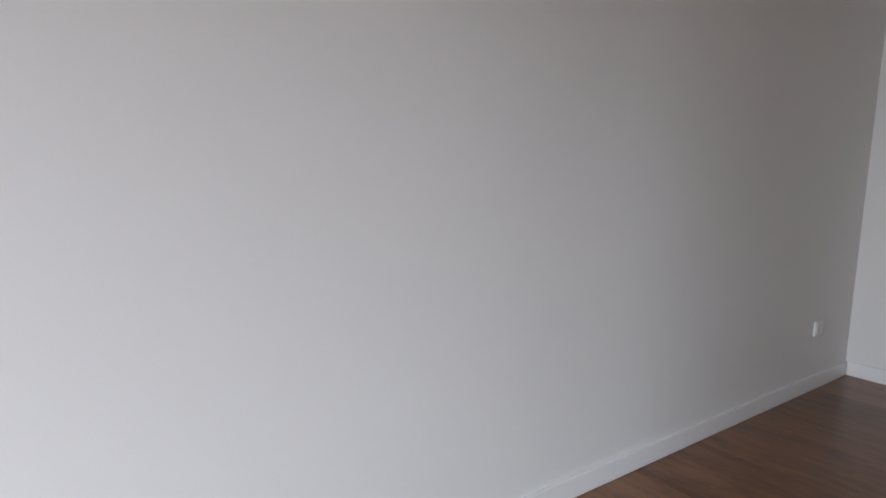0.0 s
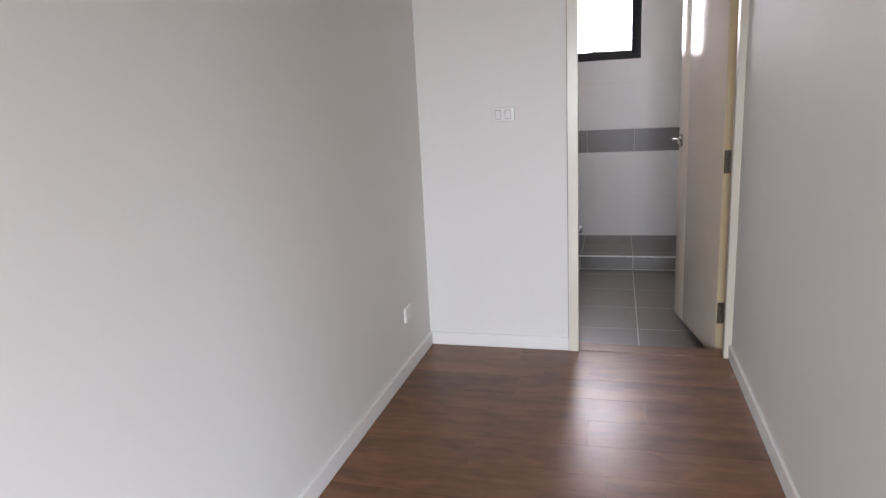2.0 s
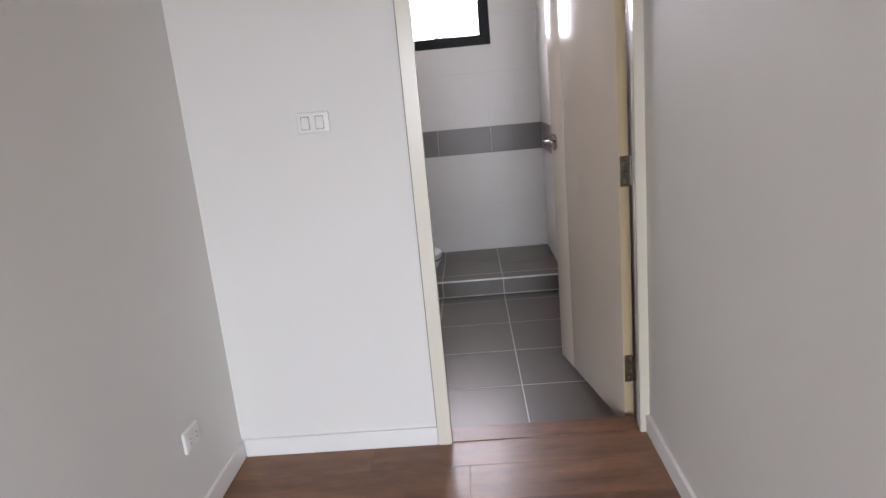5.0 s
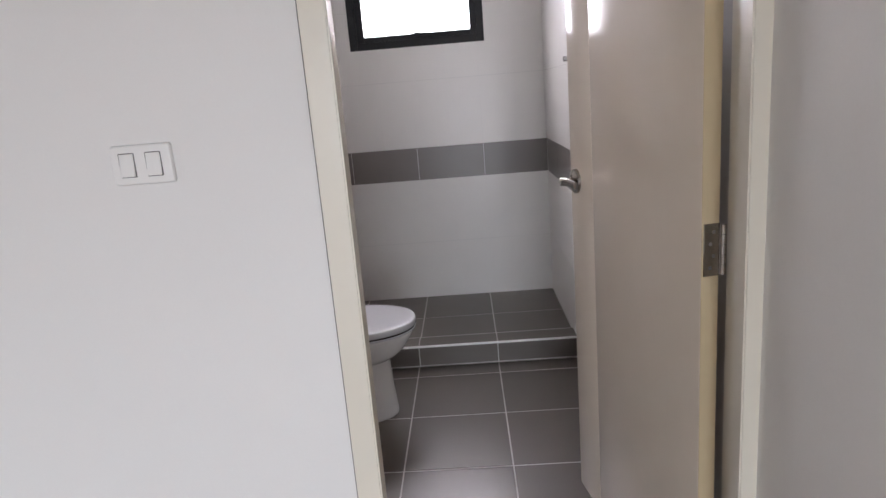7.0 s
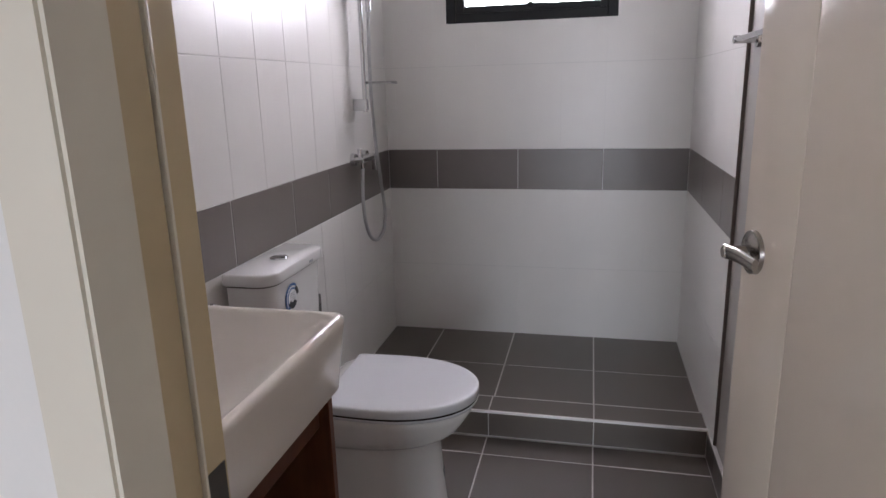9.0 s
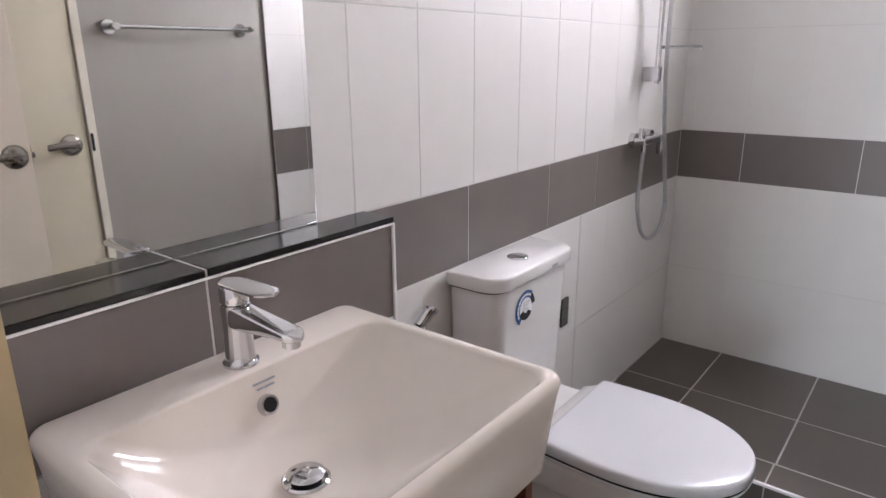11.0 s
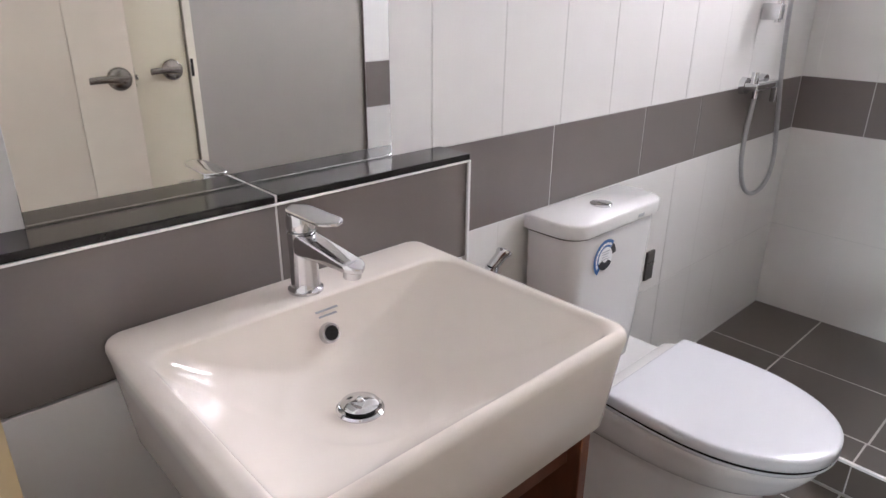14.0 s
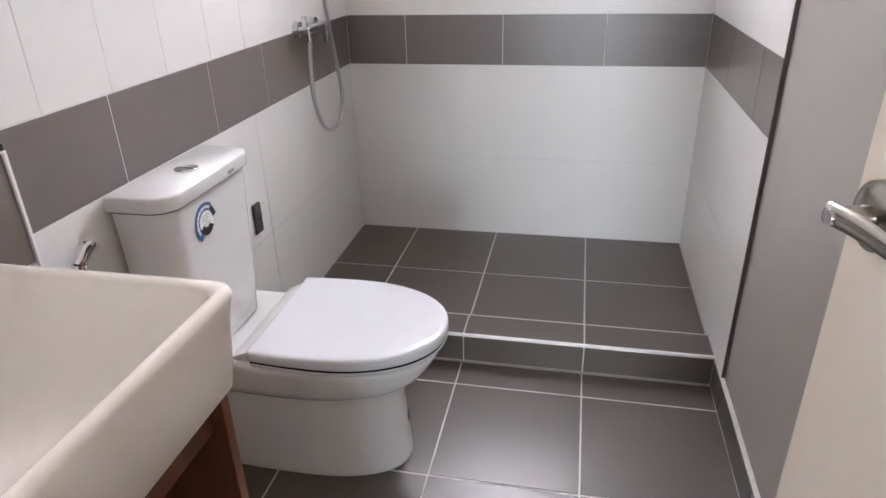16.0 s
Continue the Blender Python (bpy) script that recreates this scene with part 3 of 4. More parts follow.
part("bowl", loft(bmesh.new(), rings, True, True), M_BASIN, basin, angle=75)
zd = BZ1 - 0.115
dr = part("drain", loft(bmesh.new(), [[(dx + r * math.cos(a), dy + r * math.sin(a), z) for a in (2 * math.pi * k / 40 for k in range(40))] for r, z in ((0.019, zd - 0.010), (0.022, zd), (0.030, zd + 0.004), (0.033, zd + 0.0015), (0.033, zd - 0.001))]), M_CHROME, basin, "chrome pop-up drain")
part("stopper", loft(bmesh.new(), [[(dx + r * math.cos(a), dy + r * math.sin(a), z) for a in (2 * math.pi * k / 32 for k in range(32))] for r, z in ((0.006, zd - 0.01), (0.006, zd + 0.007), (0.0255, zd + 0.0075), (0.0265, zd + 0.0095), (0.020, zd + 0.0135), (0.007, zd + 0.015))], False, True), M_CHROME, dr)
part("knob", add_ball(bmesh.new(), (dx, dy, zd + 0.016), 0.006, (1, 1, 0.7)), M_CHROME, dr)
part("drain_throat", add_cyl(bmesh.new(), (dx, dy, zd - 0.0035), (dx, dy, zd + 0.0005), 0.0205, n=32), M_DARK, dr, "dark drain throat")
# overflow in the back slope of the bowl
ov = Vector((-1.2000, 0.594, 0.846))
on = Vector((0.92, 0.0, 0.38)).normalized()
for nm, r0, r1, d0, d1, m, lb in (("overflow_ring", 0.0165, 0.0145, -0.006, 0.0030, M_CHROME, "chrome overflow ring"), ("overflow_hole", 0.0112, 0.0112, -0.002, 0.0034, M_DARK, "dark overflow hole")):
    part(nm, add_cyl(bmesh.new(), ov + on * d0, ov + on * d1, r0, r1, 32), m, basin, lb)
for k, w in ((0, 0.019), (1, 0.015)):
    p = Vector((-1.2075 + 0.003 * k, 0.594, 0.882 - 0.0075 * k))
    bm = add_box(bmesh.new(), -0.0016, 0.0016, -w, w, -0.0004, 0.0004)
    bm.transform(Matrix.Translation(p) @ Matrix.Rotation(radians(32), 4, "Y"))
    part("maker_mark", bm, M_LINE, basin, "small grey printed mark")

# ---- tap ----
tx, ty, tz = -1.246, 0.585, BZ1
tap = tagged(empty("basin_tap", (tx, ty, tz)), "chrome single-lever mixer tap on the basin", "tap")


def circle(c, r, u, w, n=28, k=1.0):
    return [Vector(c) + r * (math.cos(a) * Vector(u) + k * math.sin(a) * Vector(w)) for a in (2 * math.pi * i / n for i in range(n))]


X, Y, Z = Vector((1, 0, 0)), Vector((0, 1, 0)), Vector((0, 0, 1))
part("body", loft(bmesh.new(), [circle((tx, ty, tz + z), r, X, Y, 36) for z, r in ((0, 0.0262), (0.004, 0.0262), (0.0062, 0.0225), (0.009, 0.0212), (0.05, 0.0205), (0.080, 0.0212), (0.094, 0.0216), (0.0955, 0.0190), (0.098, 0.0190))], True, True), M_CHROME, tap)
rings = []
for i in range(21):
    t = i / 20
    w = (0.0195 - 0.0025 * t) * math.sqrt(max(0.03, 1 - max(0.0, (t - 0.84) / 0.16) ** 2))
    top = 0.0955 - 0.013 * t - 0.004 * max(0.0, (t - 0.9) / 0.1)
    bot = 0.058 + 0.012 * min(1.0, t / 0.75) + 0.002 * max(0.0, (t - 0.9) / 0.1)
    ring = []
    for k in range(28):
        a = 2 * math.pi * k / 28
        c, q = math.cos(a), math.sin(a)
        ring.append((tx + 0.004 + 0.138 * t, ty + w * math.copysign(abs(c) ** 0.42, c), tz + (top + bot) / 2 + (top - bot) / 2 * math.copysign(abs(q) ** 0.5, q)))
    rings.append(ring)
part("spout", loft(bmesh.new(), rings, True, True), M_CHROME, tap, angle=45)
part("aerator", add_cyl(bmesh.new(), (tx + 0.123, ty, tz + 0.074), (tx + 0.122, ty, tz + 0.061), 0.0130, 0.0120, 32), M_CHROME, tap)
part("collar", loft(bmesh.new(), [circle((tx, ty, tz + z), r, X, Y, 36) for z, r in ((0.0985, 0.0212), (0.100, 0.0216), (0.117, 0.0210), (0.122, 0.0195))], True, True), M_CHROME, tap)
rings = []
for i in range(23):
    t = i / 22
    w = 0.0212 * math.sqrt(max(0.0, 1 - max(0.0, (t - 0.80) / 0.20) ** 2 * 0.985)) * math.sqrt(max(0.02, 1 - max(0.0, (0.20 - t) / 0.20) ** 2 * 0.98))
    c = Vector((tx - 0.0215 + 0.114 * t, ty, tz + 0.1205 + 0.003 * t))
    h = 0.0034 - 0.0008 * t
    rings.append([c + Vector((0, w * math.copysign(abs(math.cos(a)) ** 0.6, math.cos(a)), h + h * math.copysign(abs(math.sin(a)) ** 0.6, math.sin(a)))) for a in (2 * math.pi * k / 28 for k in range(28))])
part("lever", loft(bmesh.new(), rings, True, True), M_CHROME, tap, angle=42)

# ---- vanity under the basin ----
van = tagged(empty("vanity_cabinet", (-1.1, bcy, 0.0)), "red-brown wooden vanity stand under the basin", "cabinet")
box("side_panel", (LX + 0.003, -0.892, 0.812, 0.832, 0.0, BZ0 - 0.001), M_CAB, van, 0.002)
box("side_panel", (LX + 0.003, -0.892, 0.425, 0.445, 0.0, BZ0 - 0.001), M_CAB, van, 0.002)
box("back_panel", (LX + 0.003, LX + 0.018, 0.445, 0.812, 0.06, BZ0 - 0.10), M_CAB, van, 0.001)
box("shelf", (LX + 0.018, -0.92, 0.445, 0.812, 0.20, 0.22), M_CAB, van, 0.002)
box("rail", (-0.935, -0.915, 0.445, 0.812, BZ0 - 0.08, BZ0 - 0.001), M_CAB, van, 0.002)

# ---- toilet ----
TY = 1.508
toilet = tagged(empty("toilet", (-1.1, TY, 0.0)), "white close-coupled ceramic toilet with the lid down", "toilet")


def lid_ring(xb, xf, hw, z, n=44, sq=2.15, cy=TY):
    """The outline of the seat and lid: a broad straight back with tight corners at xb, an oval front at xf."""
    out = []
    xm = xb + (xf - xb) * 0.36
    for i in range(n):
        a = -math.pi / 2 + math.pi * i / (n - 1)
        c, s = math.cos(a), math.sin(a)
        out.append((xm + (xf - xm) * abs(c) ** (2 / sq), cy + hw * math.copysign(abs(s) ** (2 / sq), s), z))
    side = [(xm + (xb + 0.010 - xm) * i / 6, hw * (1 - 0.035 * (i / 6) ** 2), z) for i in range(1, 7)] + [(xb + 0.004, hw * 0.957, z), (xb, hw * 0.930, z)]
    out += [(x, cy + w, z) for x, w, z in side]
    out += [(xb, cy + hw * 0.930 * (1 - 0.2 * i), z) for i in range(1, 10)]
    return out + [(x, cy - w, z) for x, w, z in reversed(side)]


def d_ring(xb, xf, hw, z, n=44, sq=2.35, cy=TY):
    """A D-shaped outline: a straight back at xb, round front at xf, half as wide as hw."""
    out = []
    xm = xb + (xf - xb) * 0.42
    for i in range(n):
        a = -math.pi / 2 + math.pi * i / (n - 1)
        c, s = math.cos(a), math.sin(a)
        out.append((xm + (xf - xm) * abs(c) ** (2 / sq), cy + hw * math.copysign(abs(s) ** (2 / sq), s), z))
    for i in range(1, 8):
        t = i / 7
        out.append((xm + (xb - xm) * min(1.0, t * 1.12), cy + hw * (1 - 0.10 * t ** 3), z) if t < 0.9 else (xb, cy + hw * 0.86, z))
    for i in range(1, 10):
        t = i / 10
        out.append((xb, cy + hw * 0.86 * (1 - 2 * t), z))
    for i in range(7):
        t = 1 - i / 7
        out.append((xm + (xb - xm) * min(1.0, t * 1.12), cy - hw * (1 - 0.10 * t ** 3), z) if t < 0.9 else (xb, cy - hw * 0.86, z))
    return out


rings = [d_ring(xb, xf, hw, z) for xb, xf, hw, z in (
    (-1.330, -0.818, 0.134, 0.0), (-1.332, -0.815, 0.137, 0.004), (-1.334, -0.818, 0.136, 0.02), (-1.335, -0.823, 0.134, 0.07), (-1.335, -0.829, 0.133, 0.15), (-1.335, -0.834, 0.133, 0.225), (-1.335, -0.834, 0.133, 0.252),
    (-1.335, -0.829, 0.136, 0.259), (-1.33, -0.812, 0.149, 0.268), (-1.31, -0.786, 0.165, 0.285), (-1.27, -0.763, 0.177, 0.307), (-1.24, -0.742, 0.185, 0.338), (-1.235, -0.728, 0.190, 0.362), (-1.235, -0.724, 0.192, 0.374), (-1.235, -0.726, 0.190, 0.384), (-1.235, -0.739, 0.178, 0.389))]
part("bowl", loft(bmesh.new(), rings, True, True), M_CER, toilet, angle=60)
part("seat", loft(bmesh.new(), [lid_ring(-1.160 + i, -0.7085 - i, 0.200 - i, z) for i, z in ((0.012, 0.3865), (0.003, 0.389), (0.0, 0.395), (0.001, 0.398))], True, True), M_SEAT, toilet, angle=50)
# solid dark ring paints the shade between seat and lid
part("seat_gap_shade", loft(bmesh.new(), [lid_ring(-1.160, -0.7110, 0.1975, z) for z in (0.3975, 0.4055)], True, True), M_DARK, toilet, "dark ring for the shade in the gap under the lid")
part("lid", loft(bmesh.new(), [lid_ring(-1.163 + i, -0.708 - i, 0.2005 - i, z) for i, z in ((0.001, 0.4050), (0.0, 0.4060), (0.0, 0.4255), (0.001, 0.4295), (0.004, 0.4322), (0.010, 0.4335), (0.03, 0.4345), (0.09, 0.4355))], True, True), M_SEAT, toilet, angle=50)
box("rear_deck", (-1.365, -1.176, TY - 0.165, TY + 0.165, 0.30, 0.393), M_CER, toilet, 0.012, 3)
bm = add_box(bmesh.new(), -1.212, -1.168, TY - 0.176, TY + 0.176, 0.392, 0.418, 0.002, 2)
for v in bm.verts:
    if v.co.z > 0.41:
        v.co.z -= 0.018 * (-1.168 - v.co.x) / 0.044
part("hinge_cover", bm, M_CER, toilet, "glossy white sloping hinge cover")


def tank_ring(xb, xf, hw, z, cut):
    """Back at xb, front at xf with broad rounded front corners."""
    pts = [(xb, TKY - hw, z)]
    for s in (-1, 1):
        for i in range(10):
            a = (i / 9) * math.pi / 2
            if s < 0:
                pts.append((xf - cut + cut * math.sin(a), TKY - hw + cut * (1 - math.cos(a)) * 1.0, z))
            else:
                pts.append((xf - cut + cut * math.cos(a), TKY + hw - cut * (1 - math.sin(a)), z))
    pts.append((xb, TKY + hw, z))
    return pts


TKY, TKZ = 1.436, 0.843
part("tank", loft(bmesh.new(), [tank_ring(-1.372, xf, hw, z, c) for xf, hw, z, c in ((-1.266, 0.154, 0.391, 0.045), (-1.256, 0.162, 0.399, 0.048), (-1.250, 0.171, 0.50, 0.049), (-1.243, 0.178, 0.70, 0.050), (-1.240, 0.182, TKZ - 0.036, 0.050))], True, True), M_CER, toilet, angle=50)
part("tank_lid", loft(bmesh.new(), [tank_ring(-1.378 + i, -1.228 - i, 0.192 - i, z, 0.056) for i, z in ((0.006, TKZ - 0.0345), (0.001, TKZ - 0.034), (0.0, TKZ - 0.031), (0.0, TKZ - 0.006), (0.0015, TKZ - 0.0018), (0.005, TKZ))], True, True), M_CER, toilet, angle=50)
fb = part("flush_button", loft(bmesh.new(), [circle((-1.300, TKY, TKZ + z), r, X, Y, 32) for r, z in ((0.027, 0), (0.027, 0.003), (0.025, 0.0045), (0.022, 0.0038))], False, True), M_CHROME, toilet, "round chrome dual flush button")
box("button_split", (-1.321, -1.279, TKY - 0.0008, TKY + 0.0008, TKZ + 0.0038, TKZ + 0.0046), M_GAP, fb)
part("lid_gap", loft(bmesh.new(), [tank_ring(-1.372, -1.2370, 0.184, z, 0.052) for z in (TKZ - 0.040, TKZ - 0.0345)], True, True), M_GAP, toilet, "dark joint under the tank lid")
box("lid_mark", (-1.2282, -1.2272, TKY + 0.055, TKY + 0.080, TKZ - 0.028, TKZ - 0.020), M_LINE, toilet, label="small grey printed mark")
# sticker on the tank: blue arc, white field with lines, black cap
sxf, syc, szc = -1.2405, TKY - 0.052, 0.735
st = tagged(empty("tank_sticker", (sxf, syc, szc)), "round blue, white and black sticker on the toilet tank", "sticker")


def disc_sector(r0, r1, a0, a1, x, n=28):
    bm = bmesh.new()
    ring = [[bm.verts.new((x + 0.00005 * q, syc + r * math.cos(a), szc + r * math.sin(a))) for a in (radians(a0 + (a1 - a0) * k / n) for k in range(n + 1))] for q, r in ((0, r0), (0, r1))]
    for k in range(n):
        bm.faces.new((ring[0][k], ring[1][k], ring[1][k + 1], ring[0][k + 1]))
    r = bmesh.ops.extrude_face_region(bm, geom=bm.faces[:])
    bmesh.ops.translate(bm, verts=[v for v in r["geom"] if isinstance(v, bmesh.types.BMVert)], vec=(0.0004, 0, 0))
    return bm


part("white_field", disc_sector(0.0005, 0.028, 0, 360, sxf), M_PAPER, st)
part("blue_arc", disc_sector(0.028, 0.047, 50, 232, sxf), M_BLUE, st)
part("black_tab", disc_sector(0.028, 0.043, 8, 48, sxf), M_INK, st)
part("black_cap", disc_sector(0.012, 0.030, 200, 330, sxf + 0.0004), M_INK, st)
for k in range(5):
    box("text_line", (sxf + 0.0004, sxf + 0.0007, syc - 0.016, syc + 0.016 - 0.004 * (k % 3), szc + 0.016 - 0.0065 * k, szc + 0.0175 - 0.0065 * k), M_LINE, st)
for k in range(8):
    a = radians(64 + 20 * k)
    bm = add_box(bmesh.new(), 0, 0.0003, -0.003, 0.003, -0.0055, 0.0055)
    bm.transform(Matrix.Translation((sxf + 0.0004, syc + 0.036 * math.cos(a), szc + 0.036 * math.sin(a))) @ Matrix.Rotation(a, 4, "X"))
    part("print_bar", bm, M_PAPER, st)
# floor bolt cap and side mark of the toilet
part("bolt_cap", add_ball(bmesh.new(), (-1.06, TY - 0.1345, 0.055), 0.010, (1, 0.5, 1)), M_SEAT, toilet)
box("side_mark", (-0.8285, -0.8255, TY + 0.006, TY + 0.022, 0.10, 0.13), M_INK, toilet, label="small dark printed mark")

# ---- dark plate on the wall beside the tank ----
pl = tagged(empty("wall_box", (XL, 1.870, 0.53)), "small dark grey outlet box plate on the tiled wall", "wall plate")
box("plate", (XL + 0.0003, XL + 0.008, 1.848, 1.892, 0.484, 0.580), M_PLATE, pl, 0.002)
box("crossbar", (XL + 0.008, XL + 0.0095, 1.850, 1.890, 0.538, 0.542), M_STEEL, pl)
box("cover", (XL + 0.008, XL + 0.010, 1.852, 1.888, 0.550, 0.576), M_GAP, pl, 0.001)

# ---- hand sprayer beside the toilet ----
hs = tagged(empty("hand_sprayer", (XL, 1.125, 0.74)), "chrome hand sprayer hanging in a wall holder with hose", "sprayer")
box("holder", (XL + 0.0003, XL + 0.028, 1.094, 1.122, 0.690, 0.722), M_CHROME, hs, 0.004, 3)
grip = part("handle", loft(bmesh.new(), [circle((XL + 0.036, 1.108 + 0.04 * (z - 0.70), z), r, X, Y, 20) for z, r in ((0.655, 0.009), (0.668, 0.0125), (0.70, 0.0138), (0.742, 0.0138), (0.752, 0.011))], True, True), M_CHROME, hs)
part("collar", add_cyl(bmesh.new(), (XL + 0.036, 1.110, 0.750), (XL + 0.037, 1.111, 0.757), 0.0150, n=20), M_CHROME, grip)
part("spray_head", loft(bmesh.new(), [circle(Vector((XL + 0.036, 1.110, 0.754)) + d * Vector((0.010, 0.024, 0.030)).normalized(), r, X, (0, 0.8, -0.6), 20) for d, r in ((0, 0.011), (0.010, 0.0135), (0.034, 0.014), (0.040, 0.0175), (0.047, 0.0175), (0.049, 0.015))], True, True), M_CHROME, grip)
box("trigger", (XL + 0.046, XL + 0.052, 1.104, 1.112, 0.71, 0.748), M_CHROME, grip, 0.002)
tube("hose", ((XL + 0.036, 1.106, 0.66), (XL + 0.036, 1.108, 0.5), (XL + 0.05, 1.13, 0.30), (XL + 0.05, 1.18, 0.22), (XL + 0.02, 1.22, 0.26)), 0.007, M_HOSE, hs)

# ---- shower set ----
shs = tagged(empty("shower_set", (XL, 2.36, 1.05)), "chrome hand shower on a slide rail with mixer and hose", "shower")
mx = part("mixer", add_box(bmesh.new(), XL + 0.016, XL + 0.062, 2.305, 2.500, 1.028, 1.052, 0.006, 3), M_CHROME, shs)
for y in (2.330, 2.475):
    part("flange", add_cyl(bmesh.new(), (XL, y, 1.04), (XL + 0.018, y, 1.04), 0.028, 0.026, 32), M_CHROME, mx)
part("knob", add_cyl(bmesh.new(), (XL + 0.042, 2.318, 1.050), (XL + 0.042, 2.318, 1.086), 0.0130, 0.0110, 24), M_CHROME, mx)
part("lever", add_box(bmesh.new(), XL + 0.030, XL + 0.052, 2.496, 2.514, 0.975, 1.050, 0.005, 3), M_CHROME, mx)
part("outlet", add_cyl(bmesh.new(), (XL + 0.042, 2.345, 1.030), (XL + 0.042, 2.345, 1.000), 0.009, 0.009, 20), M_CHROME, mx)
RY = 2.392
part("rail", add_cyl(bmesh.new(), (XL + 0.050, RY, 1.235), (XL + 0.050, RY, 1.985), 0.0095, n=20), M_CHROME, shs)
for z in (1.268, 1.965):
    part("bracket", add_box(bmesh.new(), XL + 0.0003, XL + 0.062, RY - 0.016, RY + 0.014, z - 0.026, z + 0.024, 0.006, 3), M_CHROME, shs)
dish = []
for r0, z in ((0.0, 1.354), (0.004, 1.352), (0.004, 1.360), (0.0, 1.362)):
    dish.append(rrect(XL + 0.112, RY + 0.045, 0.062 - r0 * 0.2, 0.046 - r0 * 0.2, 0.02, z, 6))
part("soap_dish", loft(bmesh.new(), dish, True, True), M_CLEAR, shs, "clear plastic soap dish")
sl = part("slider", add_box(bmesh.new(), XL + 0.032, XL + 0.074, RY - 0.020, RY + 0.020, 1.685, 1.735, 0.008, 3), M_CHROME, shs)
part("slider_knob", add_cyl(bmesh.new(), (XL + 0.050, RY + 0.020, 1.71), (XL + 0.050, RY + 0.052, 1.71), 0.014, 0.012, 24), M_CHROME, sl)
tube("shower_handle", ((XL + 0.088, RY - 0.010, 1.64), (XL + 0.092, RY - 0.010, 1.71), (XL + 0.110, RY - 0.010, 1.82), (XL + 0.152, RY - 0.010, 1.89)), 0.0115, M_CHROME, shs)
part("shower_head", add_cyl(bmesh.new(), (XL + 0.137, RY - 0.010, 1.905), (XL + 0.172, RY - 0.010, 1.865), 0.03, 0.048, 36), M_CHROME, shs)
tube("hose", ((XL + 0.042, 2.345, 1.004), (XL + 0.044, 2.320, 0.90), (XL + 0.048, 2.318, 0.79), (XL + 0.054, 2.358, 0.700), (XL + 0.058, 2.442, 0.664), (XL + 0.060, 2.530, 0.690), (XL + 0.060, 2.562, 0.770),
              (XL + 0.062, 2.520, 0.92), (XL + 0.066, 2.460, 1.10), (XL + 0.072, 2.415, 1.28), (XL + 0.080, 2.390, 1.46), (XL + 0.088, RY - 0.010, 1.64)), 0.0075, M_HOSE, shs)

# ---- towel bar on the grey wall ----
tb = tagged(empty("towel_bar", (XG, 1.48, 1.44)), "chrome towel bar with round ends on the grey wall", "towel bar")
part("bar", add_cyl(bmesh.new(), (XG - 0.062, 1.200, 1.440), (XG - 0.062, 1.765, 1.440), 0.0075, n=20), M_CHROME, tb)
for y in (1.215, 1.745):
    part("post", add_cyl(bmesh.new(), (XG - 0.004, y, 1.440), (XG - 0.070, y, 1.440), 0.011, 0.012, 24), M_CHROME, tb)
    part("rosette", add_cyl(bmesh.new(), (XG, y, 1.440), (XG - 0.010, y, 1.440), 0.026, 0.024, 32), M_CHROME, tb)

# ---- step of the shower ----
step = tagged(empty("shower_step", (-0.67, YC, 0.0)), "low step of dark tiles with a white edge trim", "step", kind="structure")
box("core", (XL - T, XS + T, YC + T, 2.094, -0.05, ZC - 0.0007), M_GROUT, step)
box("edge_trim", (XL, XS + 0.004, YC - 0.003, YC + 0.008, ZC - 0.007, ZC + 0.0030), M_TRIM, step, 0.003, label="white rounded edge trim")
COLS = [XL + 0.001, -1.122, -0.750, -0.351, XS - 0.001]
for a, b in zip(COLS, COLS[1:]):
    box("tile", (a + 0.002, b - 0.002, YC, YC + T, 0.0055, ZC - 0.008), M_FTILE, step, 0.001)
    box("tile", (a + 0.0025, b - 0.0025, YC + 0.0105, 2.086, ZC - 0.010, ZC), M_FTILE, step, 0.001)

# ---- skirting tiles of the grey wall ----
bs = tagged(empty("baseboard_tiles", (XG, 1.5, 0.0)), "dark tile skirting with a pale top edge along the grey wall", "baseboard", kind="structure")
ys = [1.108, 1.43, 1.833, YC - 0.002]
for a, b in zip(ys, ys[1:]):
    box("tile", (XG - 0.012, XG - 0.001, a + 0.002, b - 0.002, 0.002, 0.098), M_FTILE, bs, 0.001)
box("edge_trim", (XG - 0.014, XG - 0.0005, 1.108, YC - 0.002, 0.0985, 0.106), M_GROUT, bs, 0.002)

# ---- tiles of walls and floors ----


def tile_mesh(name, sx, sy, sz, material, bevel):
    bm = add_box(bmesh.new(), -sx / 2, sx / 2, -sy / 2, sy / 2, -sz / 2, sz / 2)
    bmesh.ops.bevel(bm, geom=bm.edges[:], offset=bevel, segments=1, affect="EDGES")
    return mesh_of(name, bm, material, smooth=False)


CACHE = {}


def tile(parent, x0, x1, y0, y1, z0, z1, material, tilt=0.0, bevel=0.0011):
    if x1 - x0 < 0.004 or y1 - y0 < 0.004 or z1 - z0 < 0.004:
        return
    key = (round(x1 - x0, 4), round(y1 - y0, 4), round(z1 - z0, 4), material.name, bevel)
    if key not in CACHE:
        CACHE[key] = tile_mesh("tile", x1 - x0, y1 - y0, z1 - z0, material, bevel)
    ob = new("tile", CACHE[key])
    ob.location = ((x0 + x1) / 2, (y0 + y1) / 2, (z0 + z1) / 2)
    ob.rotation_euler = [random.uniform(-tilt, tilt) for _ in range(3)]
    ob.parent = parent
    return ob


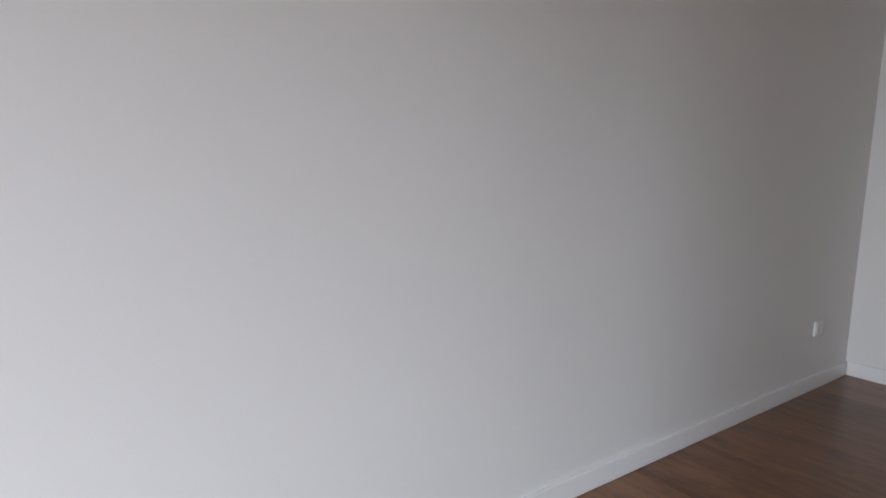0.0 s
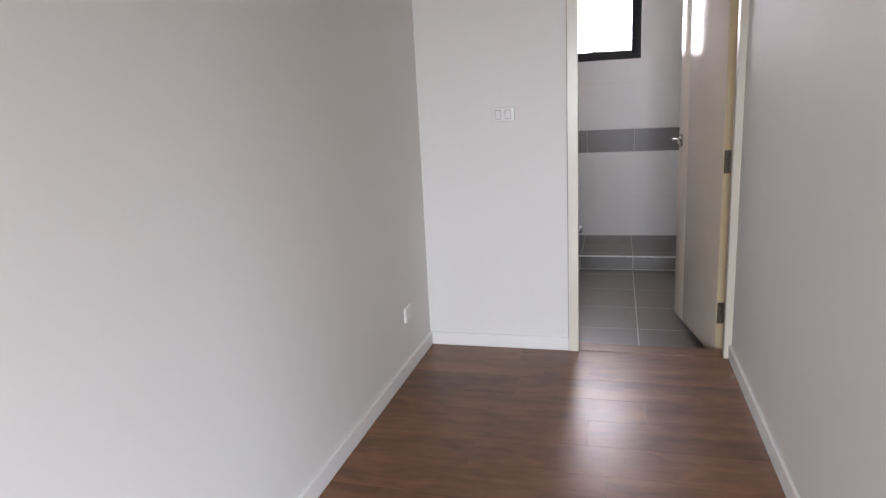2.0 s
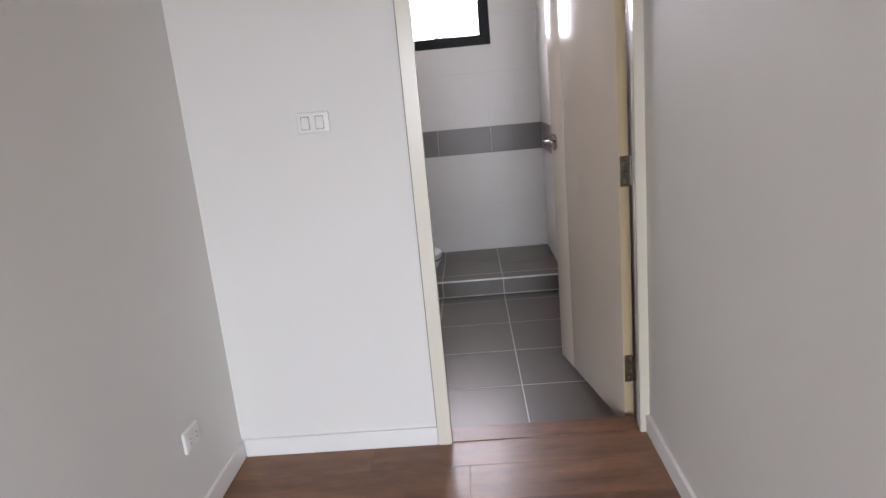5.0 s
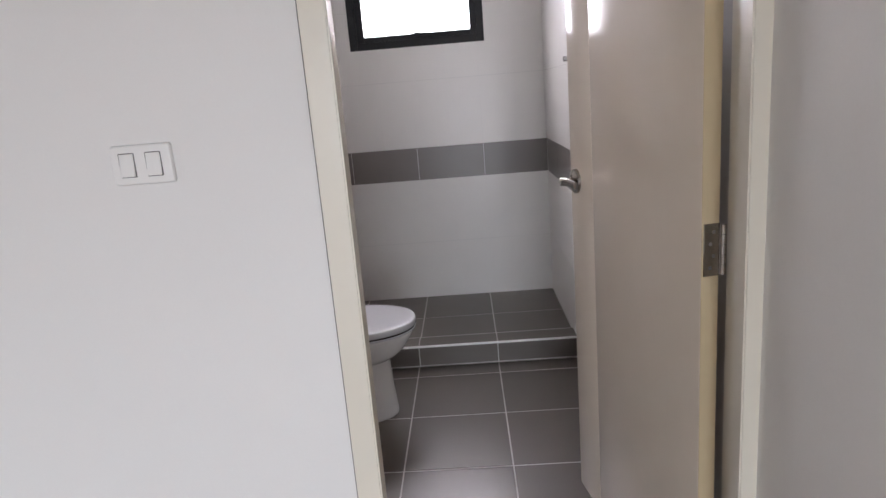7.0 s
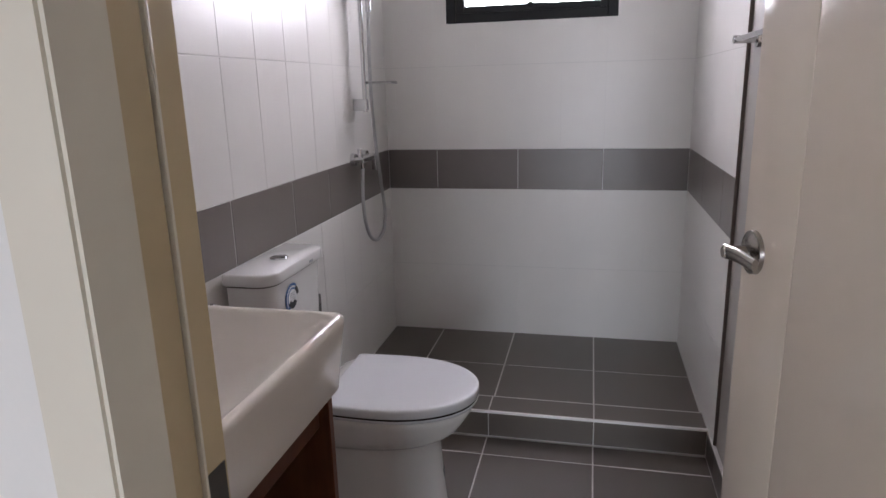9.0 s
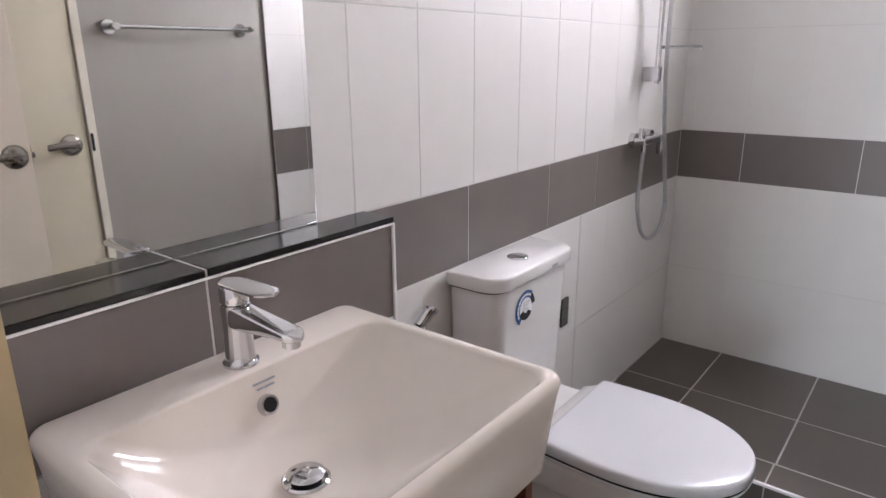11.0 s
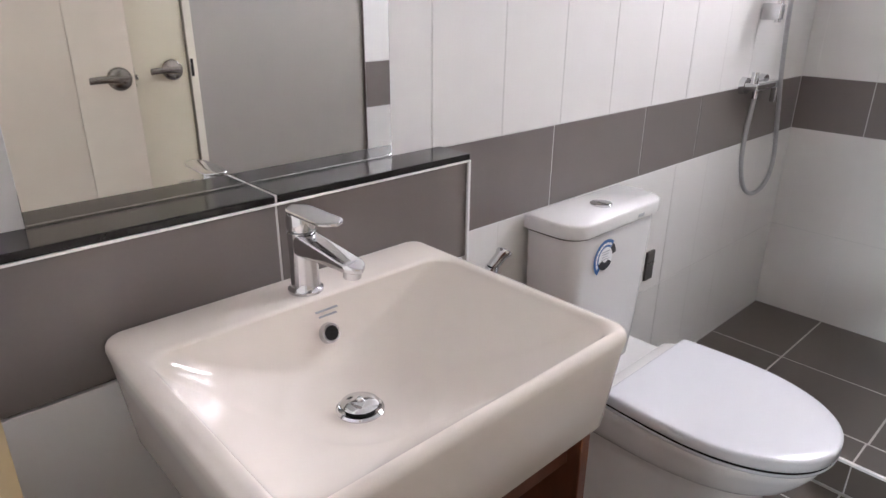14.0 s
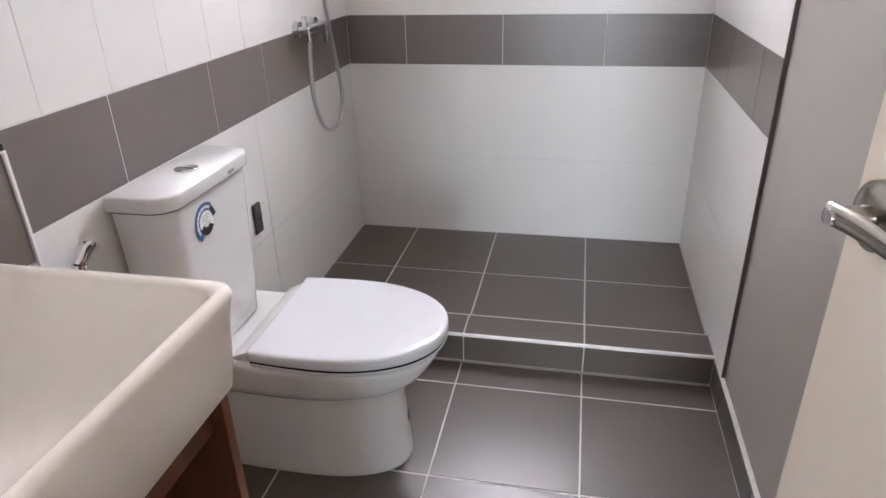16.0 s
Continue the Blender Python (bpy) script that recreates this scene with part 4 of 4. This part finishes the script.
G = 0.0012
ROWS = ((ZS - 0.39, 0.4430, M_WTILE), (0.4455, ZB0 - G, M_WTILE), (ZB0, ZB1, M_DTILE), (ZB1 + 2 * G, 1.4255, M_WTILE), (1.4280, 1.831, M_WTILE), (1.834, 2.231, M_WTILE), (2.234, 2.50, M_WTILE))


def cuts(lo, hi, first, pitch):
    """The joints of a row of tiles from lo to hi, one of them at first."""
    k = math.ceil((lo - first) / pitch + 1e-6)
    out = [lo]
    while first + k * pitch < hi - 1e-6:
        out.append(first + k * pitch)
        k += 1
    return out + [hi]


def tile_wall(parent, lo, hi, first, put, floor=0.0, hole=None, band=True, gap=0.0002):
    """Rows of tiles from lo to hi; band: whether the dark row is laid too; gap: half a joint between the white tiles above the band."""
    for z0, z1, m in ROWS:
        dark = m is M_DTILE
        if dark and not band:
            continue
        js = cuts(lo, hi, first, 0.402 if dark else 0.201)
        g = 0.0014 if dark else gap if z0 > ZB0 else 0.0001
        for a, b in zip(js, js[1:]):
            zz0, a2, b2, zz1 = max(z0, floor), a + g, b - g, z1
            if hole and b2 > hole[0] and a2 < hole[1] and zz1 > hole[2] and zz0 < hole[3]:
                if a2 < hole[0] - 0.01:
                    put(parent, a2, hole[0], zz0, zz1, m)
                if b2 > hole[1] + 0.01:
                    put(parent, hole[1], b2, zz0, zz1, m)
                a3, b3 = max(a2, hole[0]), min(b2, hole[1])
                if zz0 < hole[2] - 0.01:
                    put(parent, a3, b3, zz0, hole[2], m)
                if zz1 > hole[3] + 0.01:
                    put(parent, a3, b3, hole[3], zz1, m)
            else:
                put(parent, a2, b2, zz0, zz1, m)


tile_wall(wall_bl, YP, 1.958, 1.366, lambda p, a, b, z0, z1, m: tile(p, XL - T, XL, a, b, z0, z1, m, 0.0006, 0.0011 if z0 > ZB0 - 0.01 else 0.0001), band=False, gap=0.0011)
tile_wall(wall_bl, 1.961, YB, 1.366, lambda p, a, b, z0, z1, m: tile(p, XL - T, XL, a, b, z0, z1, m, 0.0003, 0.0003), ZS, band=False)
for a, b in zip((YP, 0.547, 0.947, 1.347, 1.747, 2.065, 2.465), (0.547, 0.947, 1.347, 1.747, 2.065, 2.465, YB)):
    tile(wall_bl, XL - T, XL, a + 0.0014, b - 0.0014, ZB0, ZB1, M_DTILE, 0.0004)
tile_wall(wall_bb, XL, XS, -0.735, lambda p, a, b, z0, z1, m: tile(p, a, b, YB, YB + T, z0, z1, m, 0.0003, 0.0003), ZS, (-1.076, -0.288, 1.620, 2.318))
tile_wall(wall_sr, YG, YB, YB, lambda p, a, b, z0, z1, m: tile(p, XS, XS + T, a, b, z0, z1, m, 0.0003, 0.0003), ZS)

for a, b in zip(COLS, COLS[1:]):
    for y0, y1 in ((2.097, 2.4445), (2.4495, YB - 0.001)):
        tile(shower_floor, a + 0.0025, b - 0.0025, y0, y1, ZS - 0.009, ZS, M_FTILE, 0.0012)
FC = [XL + 0.001, -1.165, -0.755, -0.352, 0.051, XG - 0.001]
FR = [0.103, 0.2135, 0.619, 1.0235, 1.429, 1.8345, YC - 0.003]
for a, b in zip(FC, FC[1:]):
    for y0, y1 in zip(FR, FR[1:]):
        tile(floor_bathroom, a + 0.0025, b - 0.0025, y0 + 0.0032, y1 - 0.0032, -0.009, 0.0, M_FTILE, 0.0007)

# ---- floor planks, laid across the passage ----
y, row = 0.0, 0
PW = 0.190
while y > -6.55:
    wdt = PW if row else 0.155
    x = XW + 0.002 - random.uniform(0.1, 1.0)
    if row == 6:
        x = -0.50 - 1.21
    end = XR - 0.002 if y > YE + 0.1 else 2.598
    while x < end:
        x0, x1 = max(x, XW + 0.002), min(x + 1.21, end)
        if x1 - x0 > 0.03:
            bm = add_box(bmesh.new(), x0 + 0.0003, x1 - 0.0003, y - wdt + 0.0003, y - 0.0003, ZF - 0.009, ZF)
            bmesh.ops.bevel(bm, geom=[e for e in bm.edges if min(v.co.z for v in e.verts) > ZF - 0.001], offset=0.0004, segments=1, affect="EDGES")
            ob = part("plank", bm, M_PLANK, floor_bedroom, smooth=False)
        x += 1.21
    y -= wdt
    row += 1

# frames of two unseen bedroom windows behind the walk's start, the far one added
for nm, lab, ds in (("window_2", "wide black aluminium bedroom side window", ((2.62, 2.70, -5.90, -5.85, 0.30, 2.30), (2.62, 2.70, -2.85, -2.80, 0.30, 2.30), (2.62, 2.70, -5.85, -2.85, 0.30, 0.35), (2.62, 2.70, -5.85, -2.85, 2.25, 2.30), (2.63, 2.69, -4.37, -4.33, 0.35, 2.25))),
                    ("window_3", "unseen bedroom window added to light the passage", ((-1.40, -1.35, -6.70, -6.62, 0.25, 2.30), (0.75, 0.80, -6.70, -6.62, 0.25, 2.30), (-1.35, 0.75, -6.70, -6.62, 0.25, 0.30), (-1.35, 0.75, -6.70, -6.62, 2.25, 2.30), (-0.32, -0.28, -6.69, -6.63, 0.30, 2.25)))):
    bw = tagged(empty(nm, (ds[0][0], ds[0][2], 0.3)), lab, "window", kind="structure")
    for d in ds:
        box("window_frame", d, M_BLACK, bw, 0.003)
